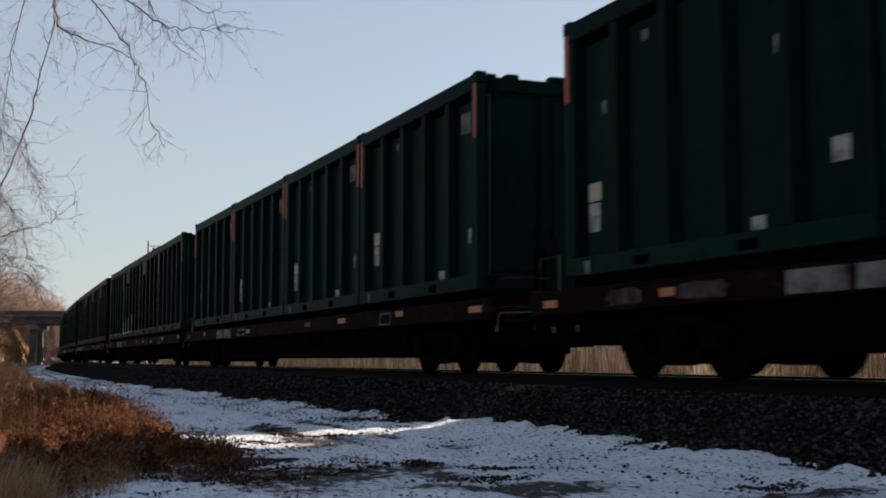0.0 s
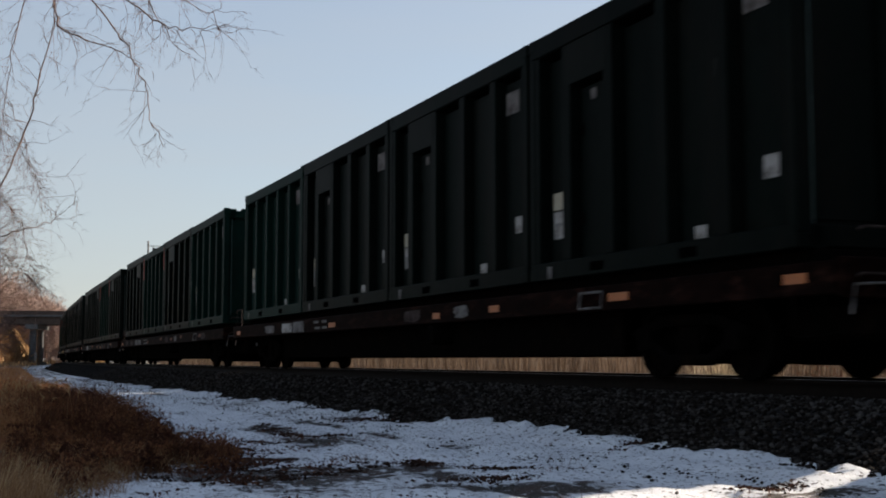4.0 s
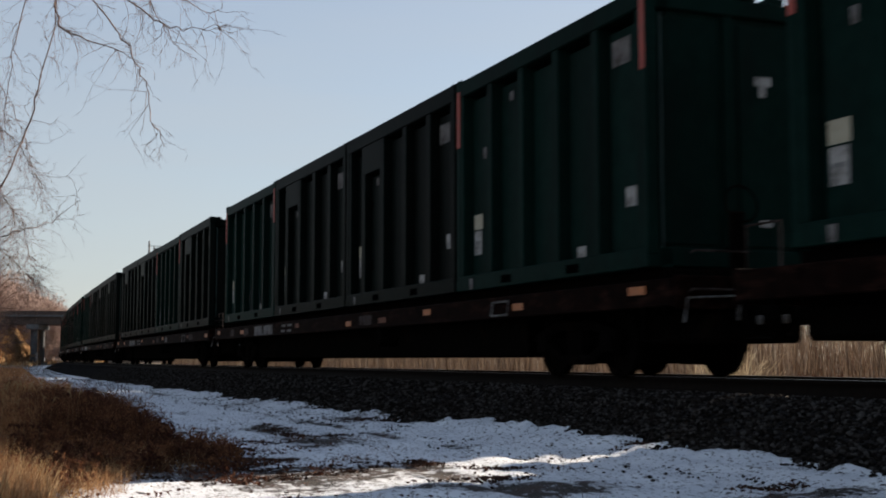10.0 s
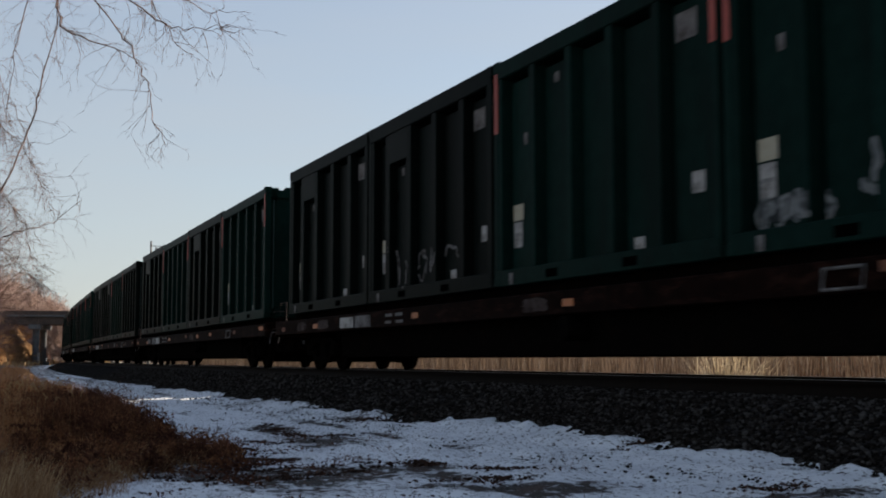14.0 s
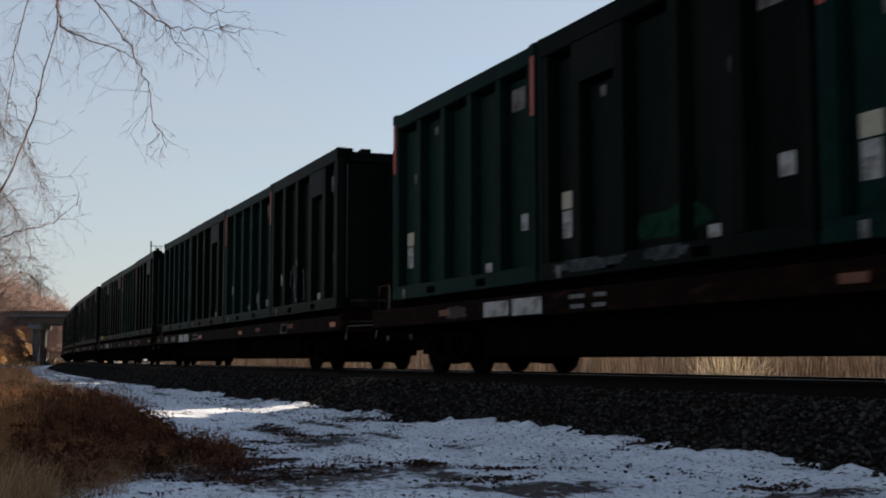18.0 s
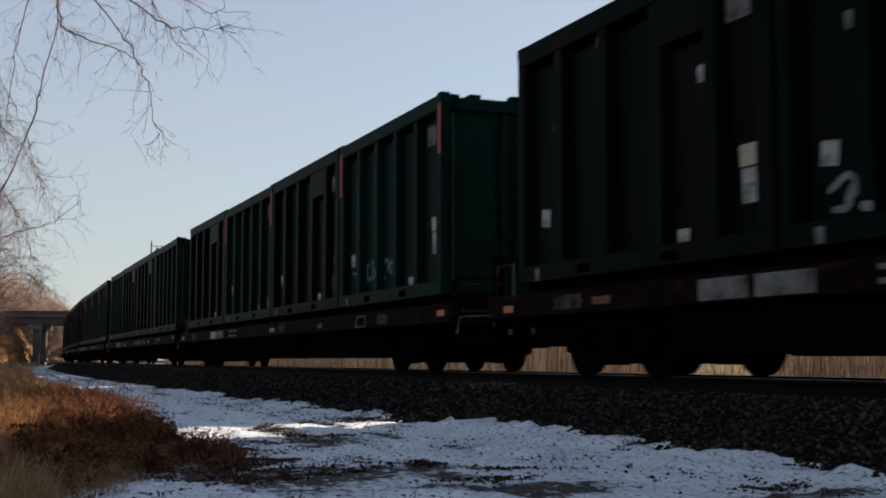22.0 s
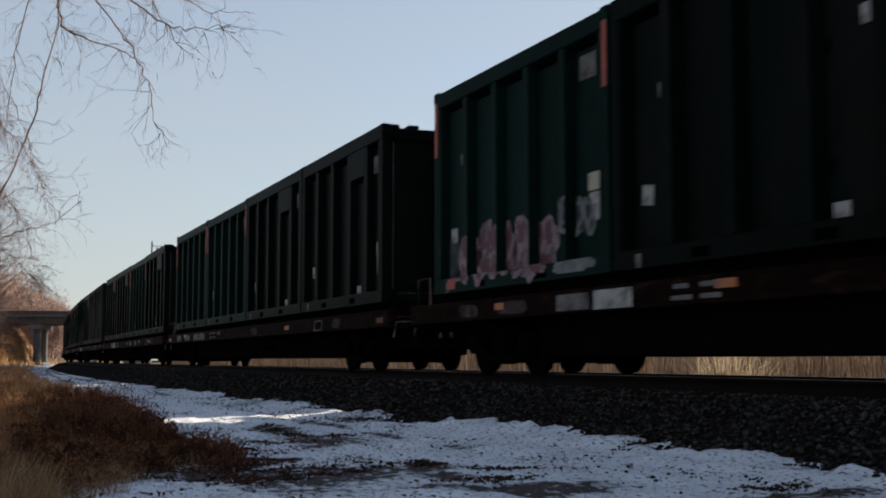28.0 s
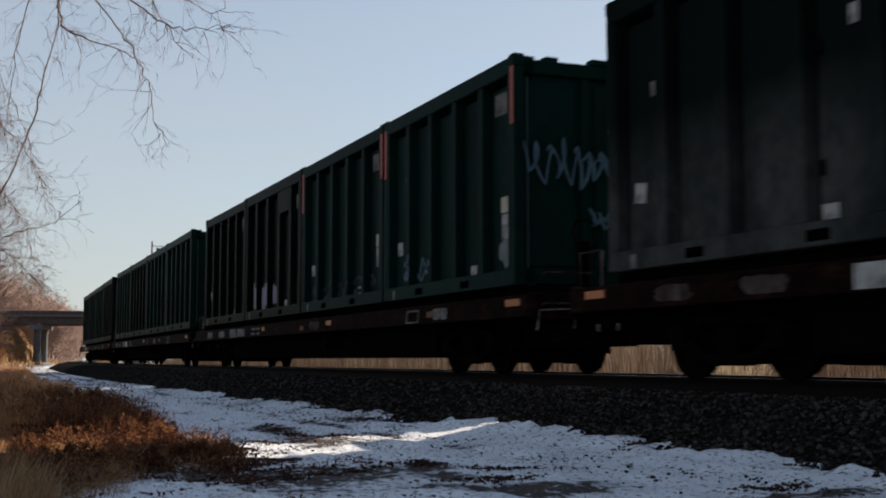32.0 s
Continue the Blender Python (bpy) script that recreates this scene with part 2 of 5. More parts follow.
def ground_material():
    """Snow over dirt and dead grass; the attributes 'snow' and 'tan' say how much snow lies and where dry grass grows."""
    m, nt, b = blank("snowy_ground", 0.85)

    def attr(n):
        a = nt.nodes.new("ShaderNodeAttribute")
        a.attribute_name = n
        return a.outputs["Fac"]

    def math_node(op, x, y):
        k = nt.nodes.new("ShaderNodeMath")
        k.operation = op
        for s, v in zip(k.inputs, (x, y)):
            if isinstance(v, (int, float)):
                s.default_value = v
            else:
                nt.links.new(v, s)
        return k.outputs[0]
    fine = noise_fac(nt, 8.5, 10, (0.75, 1, 1), 0.76)
    big = noise_fac(nt, 0.75, 4, (0.35, 1, 1), 0.6)
    grit = noise_fac(nt, 38, 3)
    h = math_node("ADD", math_node("MULTIPLY", fine, 0.68), math_node("MULTIPLY", big, 0.32))
    d = math_node("SUBTRACT", attr("snow"), h)
    cover = ramp_between(nt, math_node("ADD", d, 0.5), (0, 0, 0), (1, 1, 1), 0.465, 0.515)
    dirt = ramp_between(nt, grit, (0.010, 0.008, 0.007), (0.080, 0.060, 0.047), 0.38, 0.70)
    dirt = mixed(nt, ramp_between(nt, noise_fac(nt, 3.2, 5), (0, 0, 0), (0.8, 0.8, 0.8), 0.48, 0.62), dirt, (0.055, 0.026, 0.017))
    tan = ramp_between(nt, noise_fac(nt, 6, 6), (0.055, 0.032, 0.019), (0.15, 0.090, 0.048))
    dirt = mixed(nt, ramp_between(nt, noise_fac(nt, 5.5, 8, (0.8, 1, 1), 0.72), (0, 0, 0), (1, 1, 1), 0.54, 0.59), dirt, (0.56, 0.57, 0.60))
    soil = mixed(nt, attr("tan"), dirt, tan)
    snow = ramp_between(nt, noise_fac(nt, 2.3, 6), (0.72, 0.74, 0.78), (0.92, 0.935, 0.96))
    snow = mixed(nt, ramp_between(nt, noise_fac(nt, 26, 4, (0.6, 1, 1), 0.6), (0, 0, 0), (0.95, 0.95, 0.95), 0.565, 0.63), snow, (0.075, 0.062, 0.054))
    nt.links.new(mixed(nt, cover, soil, snow), b.inputs["Base Color"])
    rel = math_node("ADD", math_node("MULTIPLY", cover, 0.5), math_node("ADD", math_node("MULTIPLY", fine, 0.8), math_node("MULTIPLY", grit, 0.25)))
    bumped(nt, b, rel, 0.7, 0.05)
    return m


GROUND = ground_material()


def ballast_material():
    m, nt, b = blank("ballast_bed", 0.95, 0.0, 0.0)
    v = nt.nodes.new("ShaderNodeTexVoronoi")
    v.inputs["Scale"].default_value = 17
    tc = nt.nodes.new("ShaderNodeTexCoord")
    nt.links.new(tc.outputs["Object"], v.inputs["Vector"])
    sep = nt.nodes.new("ShaderNodeSeparateColor")
    nt.links.new(v.outputs["Color"], sep.inputs[0])
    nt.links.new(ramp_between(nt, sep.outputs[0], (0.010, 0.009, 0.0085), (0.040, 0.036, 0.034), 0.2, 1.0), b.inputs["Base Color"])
    bumped(nt, b, v.outputs["Distance"], 1.0, 0.05)
    return m


BED = ballast_material()


# ---------------------------------------------------------------- mesh helpers
def part(name, bm, material, parent=None, label="", smooth=False):
    """Links a bmesh (or a mesh) as one object under a thing or a part."""
    if isinstance(bm, bmesh.types.BMesh):
        me = bpy.data.meshes.new(name)
        bm.to_mesh(me)
        bm.free()
    else:
        me = bm
    if not me.materials:
        me.materials.append(material)
    if smooth:
        me.polygons.foreach_set("use_smooth", [True] * len(me.polygons))
    ob = new(name, me)
    ob.parent = parent
    return tagged(ob, label)


def thing(name, label, category, group="", m=None, kind=""):
    ob = tagged(new(name), label, category, group, kind)
    if m is not None:
        ob.matrix_basis = m
    return ob


def box(x0, x1, y0, y1, z0, z1, bevel=0.0, bm=None):
    b = bm or bmesh.new()
    r = bmesh.ops.create_cube(b, size=1.0)
    for v in r["verts"]:
        v.co = Vector(((x0 + x1) / 2 + v.co.x * (x1 - x0), (y0 + y1) / 2 + v.co.y * (y1 - y0), (z0 + z1) / 2 + v.co.z * (z1 - z0)))
    if bevel:
        edges = {e for v in r["verts"] for e in v.link_edges}
        bmesh.ops.bevel(b, geom=list(edges), offset=bevel, segments=1, affect="EDGES")
    return b


def tube(points, radius, sides=6, bm=None):
    """A round bar along points."""
    b = bm or bmesh.new()
    rings = []
    pts = [Vector(p) for p in points]
    for i, p in enumerate(pts):
        d = (pts[min(i + 1, len(pts) - 1)] - pts[max(i - 1, 0)]).normalized()
        s = d.cross(Vector((0, 0, 1)) if abs(d.z) < 0.9 else Vector((1, 0, 0))).normalized()
        u = d.cross(s)
        rr = radius[i] if isinstance(radius, (list, tuple)) else radius
        rings.append([b.verts.new(p + rr * (math.cos(a) * s + math.sin(a) * u)) for a in (2 * math.pi * k / sides for k in range(sides))])
    for r0, r1 in zip(rings, rings[1:]):
        for k in range(sides):
            b.faces.new((r0[k], r0[(k + 1) % sides], r1[(k + 1) % sides], r1[k]))
    b.faces.new(rings[0][::-1])
    b.faces.new(rings[-1])
    return b


def lathe_y(profile, segments=28, bm=None, y_shift=0.0):
    """Turns (radius, y) pairs round the y axis."""
    b = bm or bmesh.new()
    rings = []
    for r, y in profile:
        rings.append([b.verts.new((r * math.cos(2 * math.pi * k / segments), y + y_shift, r * math.sin(2 * math.pi * k / segments)))
                      for k in range(segments)])
    for r0, r1 in zip(rings, rings[1:]):
        for k in range(segments):
            b.faces.new((r0[k], r0[(k + 1) % segments], r1[(k + 1) % segments], r1[k]))
    b.faces.new(rings[0][::-1])
    b.faces.new(rings[-1])
    bmesh.ops.recalc_face_normals(b, faces=b.faces)
    return b


def from_arrays(name, verts, faces, material):
    """A mesh from arrays; faces is an n x k array of vertex numbers."""
    me = bpy.data.meshes.new(name)
    n, k = faces.shape
    me.vertices.add(len(verts))
    me.vertices.foreach_set("co", np.ascontiguousarray(verts, np.float32).ravel())
    me.loops.add(n * k)
    me.loops.foreach_set("vertex_index", np.ascontiguousarray(faces, np.int32).ravel())
    me.polygons.add(n)
    me.polygons.foreach_set("loop_start", np.arange(0, n * k, k, dtype=np.int32))
    me.update(calc_edges=True)
    me.materials.append(material)
    return me


# ---------------------------------------------------------------- the track's line
BEND_START, BEND_RADIUS, TRACK_Y, RAIL_TOP = 6.4, 1657.6, 9.108, 0.70


def track_point(u, side=0.0, z=0.0):
    """u metres up the line from the camera, side metres across it (away from the camera is plus)."""
    th = max(u - BEND_START, 0.0) / BEND_RADIUS
    r = BEND_RADIUS - side
    return Vector((-(min(u, BEND_START) + r * math.sin(th)), TRACK_Y + BEND_RADIUS - r * math.cos(th) if th else TRACK_Y + side, z))


def track_pose(u, z=0.0):
    th = max(u - BEND_START, 0.0) / BEND_RADIUS
    return Matrix.Translation(track_point(u, 0.0, z)) @ Matrix.Rotation(-th, 4, "Z")


def bend(u):
    """How far the line has swung away at u (arrays too)."""
    return np.maximum(np.asarray(u, float) - BEND_START, 0.0) ** 2 / (2 * BEND_RADIUS)


def sweep(name, profile, us, material, parent=None, closed=True):
    """A profile of (side, z) pairs carried along the track."""
    n = len(profile)
    verts = np.array([track_point(u, s, z)[:] for u in us for s, z in profile])
    m = n if closed else n - 1
    faces = np.array([(i * n + k, i * n + (k + 1) % n, (i + 1) * n + (k + 1) % n, (i + 1) * n + k)
                      for i in range(len(us) - 1) for k in range(m)])
    return part(name, from_arrays(name, verts, faces, material), material, parent)


LINE = [-900, -400, -150, -60] + list(range(-40, 6, 4)) + [6.4] + list(range(10, 300, 6)) + list(range(300, 1100, 20))


# ---------------------------------------------------------------- ground
def grass_edge(u):
    """Where the weeds end and the snow path begins, measured across the line like y less the bend."""
    return np.interp(u, [-40, 0, 6, 8, 9, 10, 11, 12, 15, 20, 30, 55, 120, 400], [-6, -2.3, -0.1, 0.62, 1.02, 1.55, 1.92, 2.08, 2.2, 2.55, 3.1, 4.0, 4.5, 4.6])


def smooth_noise(x, y, seed, cells):
    """Sum of seeded waves: a cheap, smooth, uneven field in about -1..1."""
    rng = np.random.RandomState(seed)
    out = np.zeros_like(x)
    for _ in range(14):
        a, k, p = rng.uniform(0, 2 * math.pi), rng.uniform(0.6, 1.7) / cells, rng.uniform(0, 6.28)
        out += np.sin((x * math.cos(a) * 0.6 + y * math.sin(a)) * k * 2 * math.pi + p)
    return out / 5.0


BARE = [(15.6, 4.13, 0.65, 0.18, 0.13), (17.0, 5.10, 0.91, 0.20, 0.16), (17.5, 5.82, 0.78, 0.15, 0.14), (13.7, 3.99, 0.52, 0.30, 0.08), (13.1, 4.20, 0.65, 0.38, 0.07), (17.5, 6.74, 0.78, 0.24, 0.16),
        (16.4, 6.65, 0.45, 0.18, 0.16), (16.2, 7.17, 0.65, 0.22, 0.14), (9.8, 3.86, 0.45, 0.33, 0.16), (8.9, 3.75, 0.33, 0.21, 0.12), (7.9, 3.80, 0.23, 0.52, 0.16), (7.6, 3.99, 0.20, 0.38, 0.14),
        (9.7, 2.92, 0.45, 0.45, 0.14), (11.4, 2.92, 0.45, 0.33, 0.13), (9.0, 2.85, 0.26, 0.30, 0.13), (9.7, 2.39, 0.39, 0.30, 0.13), (6.8, 5.36, 0.20, 0.52, 0.16), (17.3, 7.97, 0.65, 0.30, 0.10)]


def build_ground():
    us = np.concatenate([[-2500, -900, -350, -150, -70, -35, -18, -10], np.arange(-6, 34, 0.12), np.arange(34, 70, 0.3),
                         np.arange(70, 260, 2.5), [270, 300, 350, 420, 520, 700, 1000, 1600, 2600]])
    ws = np.concatenate([[-2400, -900, -350, -140, -60, -30, -18, -12, -8, -6, -4.5, -3.4], np.arange(-2.6, 7.4, 0.085),
                         [7.6, 8.2, 9.1, 10, 11, 11.6, 12.2, 13, 14, 16, 19, 23, 28, 35, 45, 60, 90, 150, 300, 700, 1500, 2600]])
    U, W = np.meshgrid(us, ws, indexing="ij")
    B = np.interp(U, us, np.where(us > 700, bend(700.0), bend(us)))
    near = np.clip(1.0 - np.abs(U - 10) / 60, 0, 1)
    z = 0.018 * smooth_noise(U, W, 3, 0.9) * near + 0.010 * smooth_noise(U, W, 5, 0.33) * near + 0.03 * smooth_noise(U, W, 8, 5.0) * near
    rut = np.exp(-((W - 3.6 - 0.02 * U) / 0.16) ** 2) + np.exp(-((W - 5.0 - 0.01 * U) / 0.16) ** 2)
    z -= 0.035 * rut * near
    drift = np.clip((W - 5.6) / 0.9, 0, 1) * (0.085 + 0.04 * smooth_noise(U * 1.1, W * 0.8, 23, 1.9) + 0.035 * smooth_noise(U, W, 24, 0.5) + 0.03 * smooth_noise(U, W, 25, 0.25)) * (W < 7.0)
    z += np.clip(drift, 0, 1) * near
    edge = grass_edge(U)
    z += np.clip(edge - W, 0, 3) * 0.05
    z = np.where(W > 12, -0.12, z)
    z = np.where(np.abs(W - TRACK_Y) < 1.6, -0.05, z)
    snow = 0.582 + 0.045 * np.exp(-((W - 4.6 + 0.02 * U) / 1.1) ** 2) - 0.10 * np.clip((edge + 1.5 - W) / 1.8, 0, 1.2) + 0.05 * smooth_noise(U, W, 11, 2.2)
    snow = snow - 0.035 * np.exp(-((U - 9.8) / 1.6) ** 2 - ((W - 2.6) / 0.7) ** 2)
    # bare patches where wheels and feet have gone through to the soil
    for pu, pw, ru, rw, k in BARE:
        snow = snow - 1.6 * k * np.exp(-((U - pu) / ru) ** 2 - ((W - pw) / (1.35 * rw)) ** 2)
    snow = snow - 0.16 * rut * (0.5 + 0.5 * smooth_noise(U, W, 17, 1.2))
    toe = TRACK_Y - 2.36 + 0.20 * smooth_noise(U * 1.3, W * 0.4, 21, 1.7) + 0.12 * smooth_noise(U, W * 0.5, 22, 0.5)
    snow = snow - np.clip((W - toe) / 0.30, 0, 1) * 0.5
    snow = np.where(W > 12, 0.34, snow)
    snow = np.where(W < edge - 1.0, 0.36, snow)
    snow = np.where(U > 75, snow - 0.05, snow)
    tan = np.clip((edge - W) / 0.8, 0, 1)
    tan = np.where(W > 11.8, 1.0, tan)
    verts = np.stack([-U, W + B, z], -1).reshape(-1, 3)
    nu, nw = U.shape
    i, j = np.meshgrid(np.arange(nu - 1), np.arange(nw - 1), indexing="ij")
    q = (i * nw + j).ravel()
    me = from_arrays("ground", verts, np.stack([q, q + nw, q + nw + 1, q + 1], -1)[:, ::-1], GROUND)
    for key, val in (("snow", snow), ("tan", tan)):
        me.attributes.new(key, "FLOAT", "POINT").data.foreach_set("value", val.astype(np.float32).ravel())
    ob = part("ground", me, GROUND, smooth=True)
    return tagged(ob, "snow-dusted dirt track path with bare brown patches", "ground", kind="structure")


build_ground()

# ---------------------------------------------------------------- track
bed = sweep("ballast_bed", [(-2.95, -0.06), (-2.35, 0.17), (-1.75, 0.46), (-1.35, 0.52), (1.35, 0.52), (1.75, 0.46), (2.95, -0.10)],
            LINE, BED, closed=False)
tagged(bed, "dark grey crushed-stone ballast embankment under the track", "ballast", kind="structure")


def build_stones():
    """Loose stones on the shoulder and slope."""
    rng = np.random.RandomState(4)
    ico = bmesh.new()
    bmesh.ops.create_icosphere(ico, subdivisions=1, radius=1.0)
    base = np.array([v.co[:] for v in ico.verts])
    faces = np.array([[v.index for v in f.verts] for f in ico.faces])
    ico.free()
    # half of the icosphere's detail is enough: 12 corners, 20 faces
    n = 52000
    u = np.concatenate([rng.uniform(-4, 16, n // 2), rng.uniform(16, 60, n - n // 2)])
    s = rng.uniform(-2.98, -1.05, n)
    stray = rng.rand(n) < 0.06
    s = np.where(stray, -2.9 - rng.exponential(0.45, n), s)
    z = np.interp(s, [-2.95, -2.35, -1.75, -1.35, 0], [-0.04, 0.17, 0.46, 0.52, 0.52])
    z = np.where(s < -2.95, 0.005, z)
    size = rng.uniform(0.011, 0.029, n) * np.where(u > 16, 1.25, 1.0) * np.where(stray, 0.55, 1)
    shape = base[None] * (1 + rng.uniform(-0.38, 0.38, (n, len(base), 1)))
    shape = shape * np.stack([size * rng.uniform(0.9, 1.5, n), size * rng.uniform(0.8, 1.2, n), size * rng.uniform(0.55, 0.9, n)], -1)[:, None]
    a = rng.uniform(0, 6.28, n)[:, None]
    x, y = shape[..., 0] * np.cos(a) - shape[..., 1] * np.sin(a), shape[..., 0] * np.sin(a) + shape[..., 1] * np.cos(a)
    verts = np.stack([x - u[:, None], y + (TRACK_Y + s + bend(u))[:, None], shape[..., 2] + (z + size * 0.35)[:, None]], -1).reshape(-1, 3)
    fc = (faces[None] + (np.arange(n) * len(base))[:, None, None]).reshape(-1, 3)
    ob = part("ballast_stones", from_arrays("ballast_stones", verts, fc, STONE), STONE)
    tagged(ob, "loose angular grey ballast stones on the slope", "stones", kind="stuff")


build_stones()

track = thing("railway_track", "standard-gauge track of rusty rails on dark wooden ties", "track", kind="structure")
head = [(-0.037, 0.0), (-0.037, -0.035), (-0.009, -0.05), (-0.009, -0.14), (-0.07, -0.16), (-0.07, -0.172),
        (0.07, -0.172), (0.07, -0.16), (0.009, -0.14), (0.009, -0.05), (0.037, -0.035), (0.037, 0.0)]
for side in (-0.755, 0.755):
    sweep("rail", [(side + s, RAIL_TOP - 0.003 + z) for s, z in head], LINE, RAIL, track)
    sweep("rail_head_band", [(side - 0.030, RAIL_TOP - 0.003), (side - 0.028, RAIL_TOP), (side + 0.028, RAIL_TOP), (side + 0.030, RAIL_TOP - 0.003)],
          LINE, RAILTOP, track)
tie_mesh = None
for i in range(100):
    u = -8 + i * 0.52
    if tie_mesh is None:
        t0 = part("tie", box(-0.11, 0.11, -1.3, 1.3, 0.36, 0.535, 0.012), TIE, track)
        tie_mesh = t0.data
    else:
        t0 = part("tie", tie_mesh, TIE, track)
    t0.matrix_basis = track_pose(u)

# ---------------------------------------------------------------- strips, blades and twigs
def blades(name, pos, height, width, lean, material, seed, label, category, curl=0.5, way=None):
    """Many bent tapering blades as one mesh."""
    rng = np.random.RandomState(seed)
    n = len(pos)
    a = rng.uniform(0, 6.28, n) if way is None else way
    d = np.stack([np.cos(a), np.sin(a)], -1)
    f = rng.uniform(0, 6.28, n)
    w = np.stack([np.cos(f), np.sin(f), np.zeros(n)], -1) * width[:, None]
    verts = np.zeros((n, 7, 3))
    for k, (t, ww) in enumerate(((0, 1.0), (0.4, 0.8), (0.75, 0.5))):
        c = pos.copy()
        c[:, 2] += height * t * (1 - 0.15 * t * lean)
        c[:, :2] += d * (height * lean * (t * (1 - curl) + curl * t * t))[:, None]
        verts[:, 2 * k], verts[:, 2 * k + 1] = c - w * ww, c + w * ww
    c = pos.copy()
    c[:, 2] += height * (1 - 0.3 * lean)
    c[:, :2] += d * (height * lean)[:, None]
    verts[:, 6] = c
    q = np.arange(n)[:, None] * 7
    quads = np.concatenate([q + np.array([[0, 1, 3, 2]]), q + np.array([[2, 3, 5, 4]]), q + np.array([[4, 5, 6, 6]])])
    tri = np.concatenate([quads[:, [0, 1, 2]], quads[: 2 * n, [0, 2, 3]]])
    ob = part(name, from_arrays(name, verts.reshape(-1, 3), tri, material), material)
    return tagged(ob, label, category, kind="stuff")


def twig_mesh(name, segs, material, sides=3):
    """Segments (p0, p1, r0, r1) as thin prisms."""
    p0, p1 = np.array([s[0] for s in segs], float), np.array([s[1] for s in segs], float)
    r0, r1 = np.array([s[2] for s in segs], float), np.array([s[3] for s in segs], float)
    d = p1 - p0
    d /= np.maximum(np.linalg.norm(d, axis=1), 1e-6)[:, None]
    ref = np.where(np.abs(d[:, 2:3]) < 0.9, np.array([[0, 0, 1.0]]), np.array([[1.0, 0, 0]]))
    s = np.cross(d, ref)
    s /= np.linalg.norm(s, axis=1)[:, None]
    t = np.cross(d, s)
    n = len(segs)
    verts = np.zeros((n, 2 * sides, 3))
    for k in range(sides):
        a = 2 * math.pi * k / sides
        o = math.cos(a) * s + math.sin(a) * t
        verts[:, k], verts[:, sides + k] = p0 + o * r0[:, None], p1 + o * r1[:, None]
    f = np.array([(k, (k + 1) % sides, sides + (k + 1) % sides, sides + k) for k in range(sides)])
    faces = (f[None] + (np.arange(n) * 2 * sides)[:, None, None]).reshape(-1, 4)
    return from_arrays(name, verts.reshape(-1, 3), faces, material)


def sprout(segs, rng, p, d, length, r, depth, droop=0.0, spread=0.7, steps=5, kids=3):
    """A crooked branch with side branches."""
    pts, rad = [np.array(p, float)], [r]
    d = np.array(d, float) / np.linalg.norm(d)
    for i in range(steps):
        d = d + rng.normal(0, 0.24, 3) + np.array([0, 0, -droop * (i + 1) / steps])
        d /= np.linalg.norm(d)
        pts.append(pts[-1] + d * length / steps)
        rad.append(r * (1 - 0.75 * (i + 1) / steps))
        segs.append((pts[-2], pts[-1], rad[-2], rad[-1]))
    if depth:
        for _ in range(kids):
            i = rng.randint(1, steps + 1)
            side = rng.normal(0, 1, 3)
            nd = (pts[i] - pts[i - 1]) / np.linalg.norm(pts[i] - pts[i - 1]) + side / np.linalg.norm(side) * spread
            sprout(segs, rng, pts[i], nd, length * rng.uniform(0.4, 0.65), max(rad[i] * 0.7, 0.0012), depth - 1, droop, spread, max(3, steps - 1), kids)


# ---------------------------------------------------------------- weeds on the bank beside the path
def bank_points(n, seed, u0, u1, inner, outer, power=1.0):
    """Points between the view's edge side of the bank and the path; inner, outer in metres from the path's edge."""
    rng = np.random.RandomState(seed)
    u = u0 + (u1 - u0) * rng.rand(n) ** power
    w = grass_edge(u) - inner - (outer - inner) * rng.rand(n)
    ragged = 0.25 * smooth_noise(u, w, seed + 50, 1.3)
    z = np.clip(inner, 0, 3) * 0.05 + np.zeros(n)
    return np.stack([-u, w + bend(u) + ragged, z], -1), rng


def near_cap(u):
    """Trodden and low close by, tall from some fourteen metres on."""
    return np.interp(u, [6, 8, 9.5, 11, 12.5, 13.4, 14.2, 15.5, 40], [0.34, 0.26, 0.15, 0.14, 0.17, 0.28, 0.66, 0.88, 0.95])


def height_cap(p):
    """The weeds stay low where the far path is seen over them, and rise towards the bank."""
    u, w = -p[:, 0], p[:, 1]
    open_side = np.clip((w / np.maximum(u, 1) - 0.058) / 0.02, 0, 1)
    return np.minimum(near_cap(u), np.where(u < 13, 0.95, 0.95 - open_side * (0.10 + 0.0135 * u)))


def tufts(n, per, seed, u0, u1, inner, outer, power):
    """Roots of blades gathered in tufts that fan outwards: places, fan angles, a size for each blade's tuft."""
    centre, rng = bank_points(n, seed, u0, u1, inner, outer, power)
    size = rng.uniform(0.45, 1.25, n)
    a, r = rng.uniform(0, 6.28, (n, per)), np.abs(rng.normal(0, 0.075, (n, per)))
    pos = np.repeat(centre[:, None], per, 1)
    pos[..., 0] += np.cos(a) * r
    pos[..., 1] += np.sin(a) * r
    return pos.reshape(-1, 3), a.ravel() + rng.normal(0, 0.5, n * per), np.repeat(size, per), rng


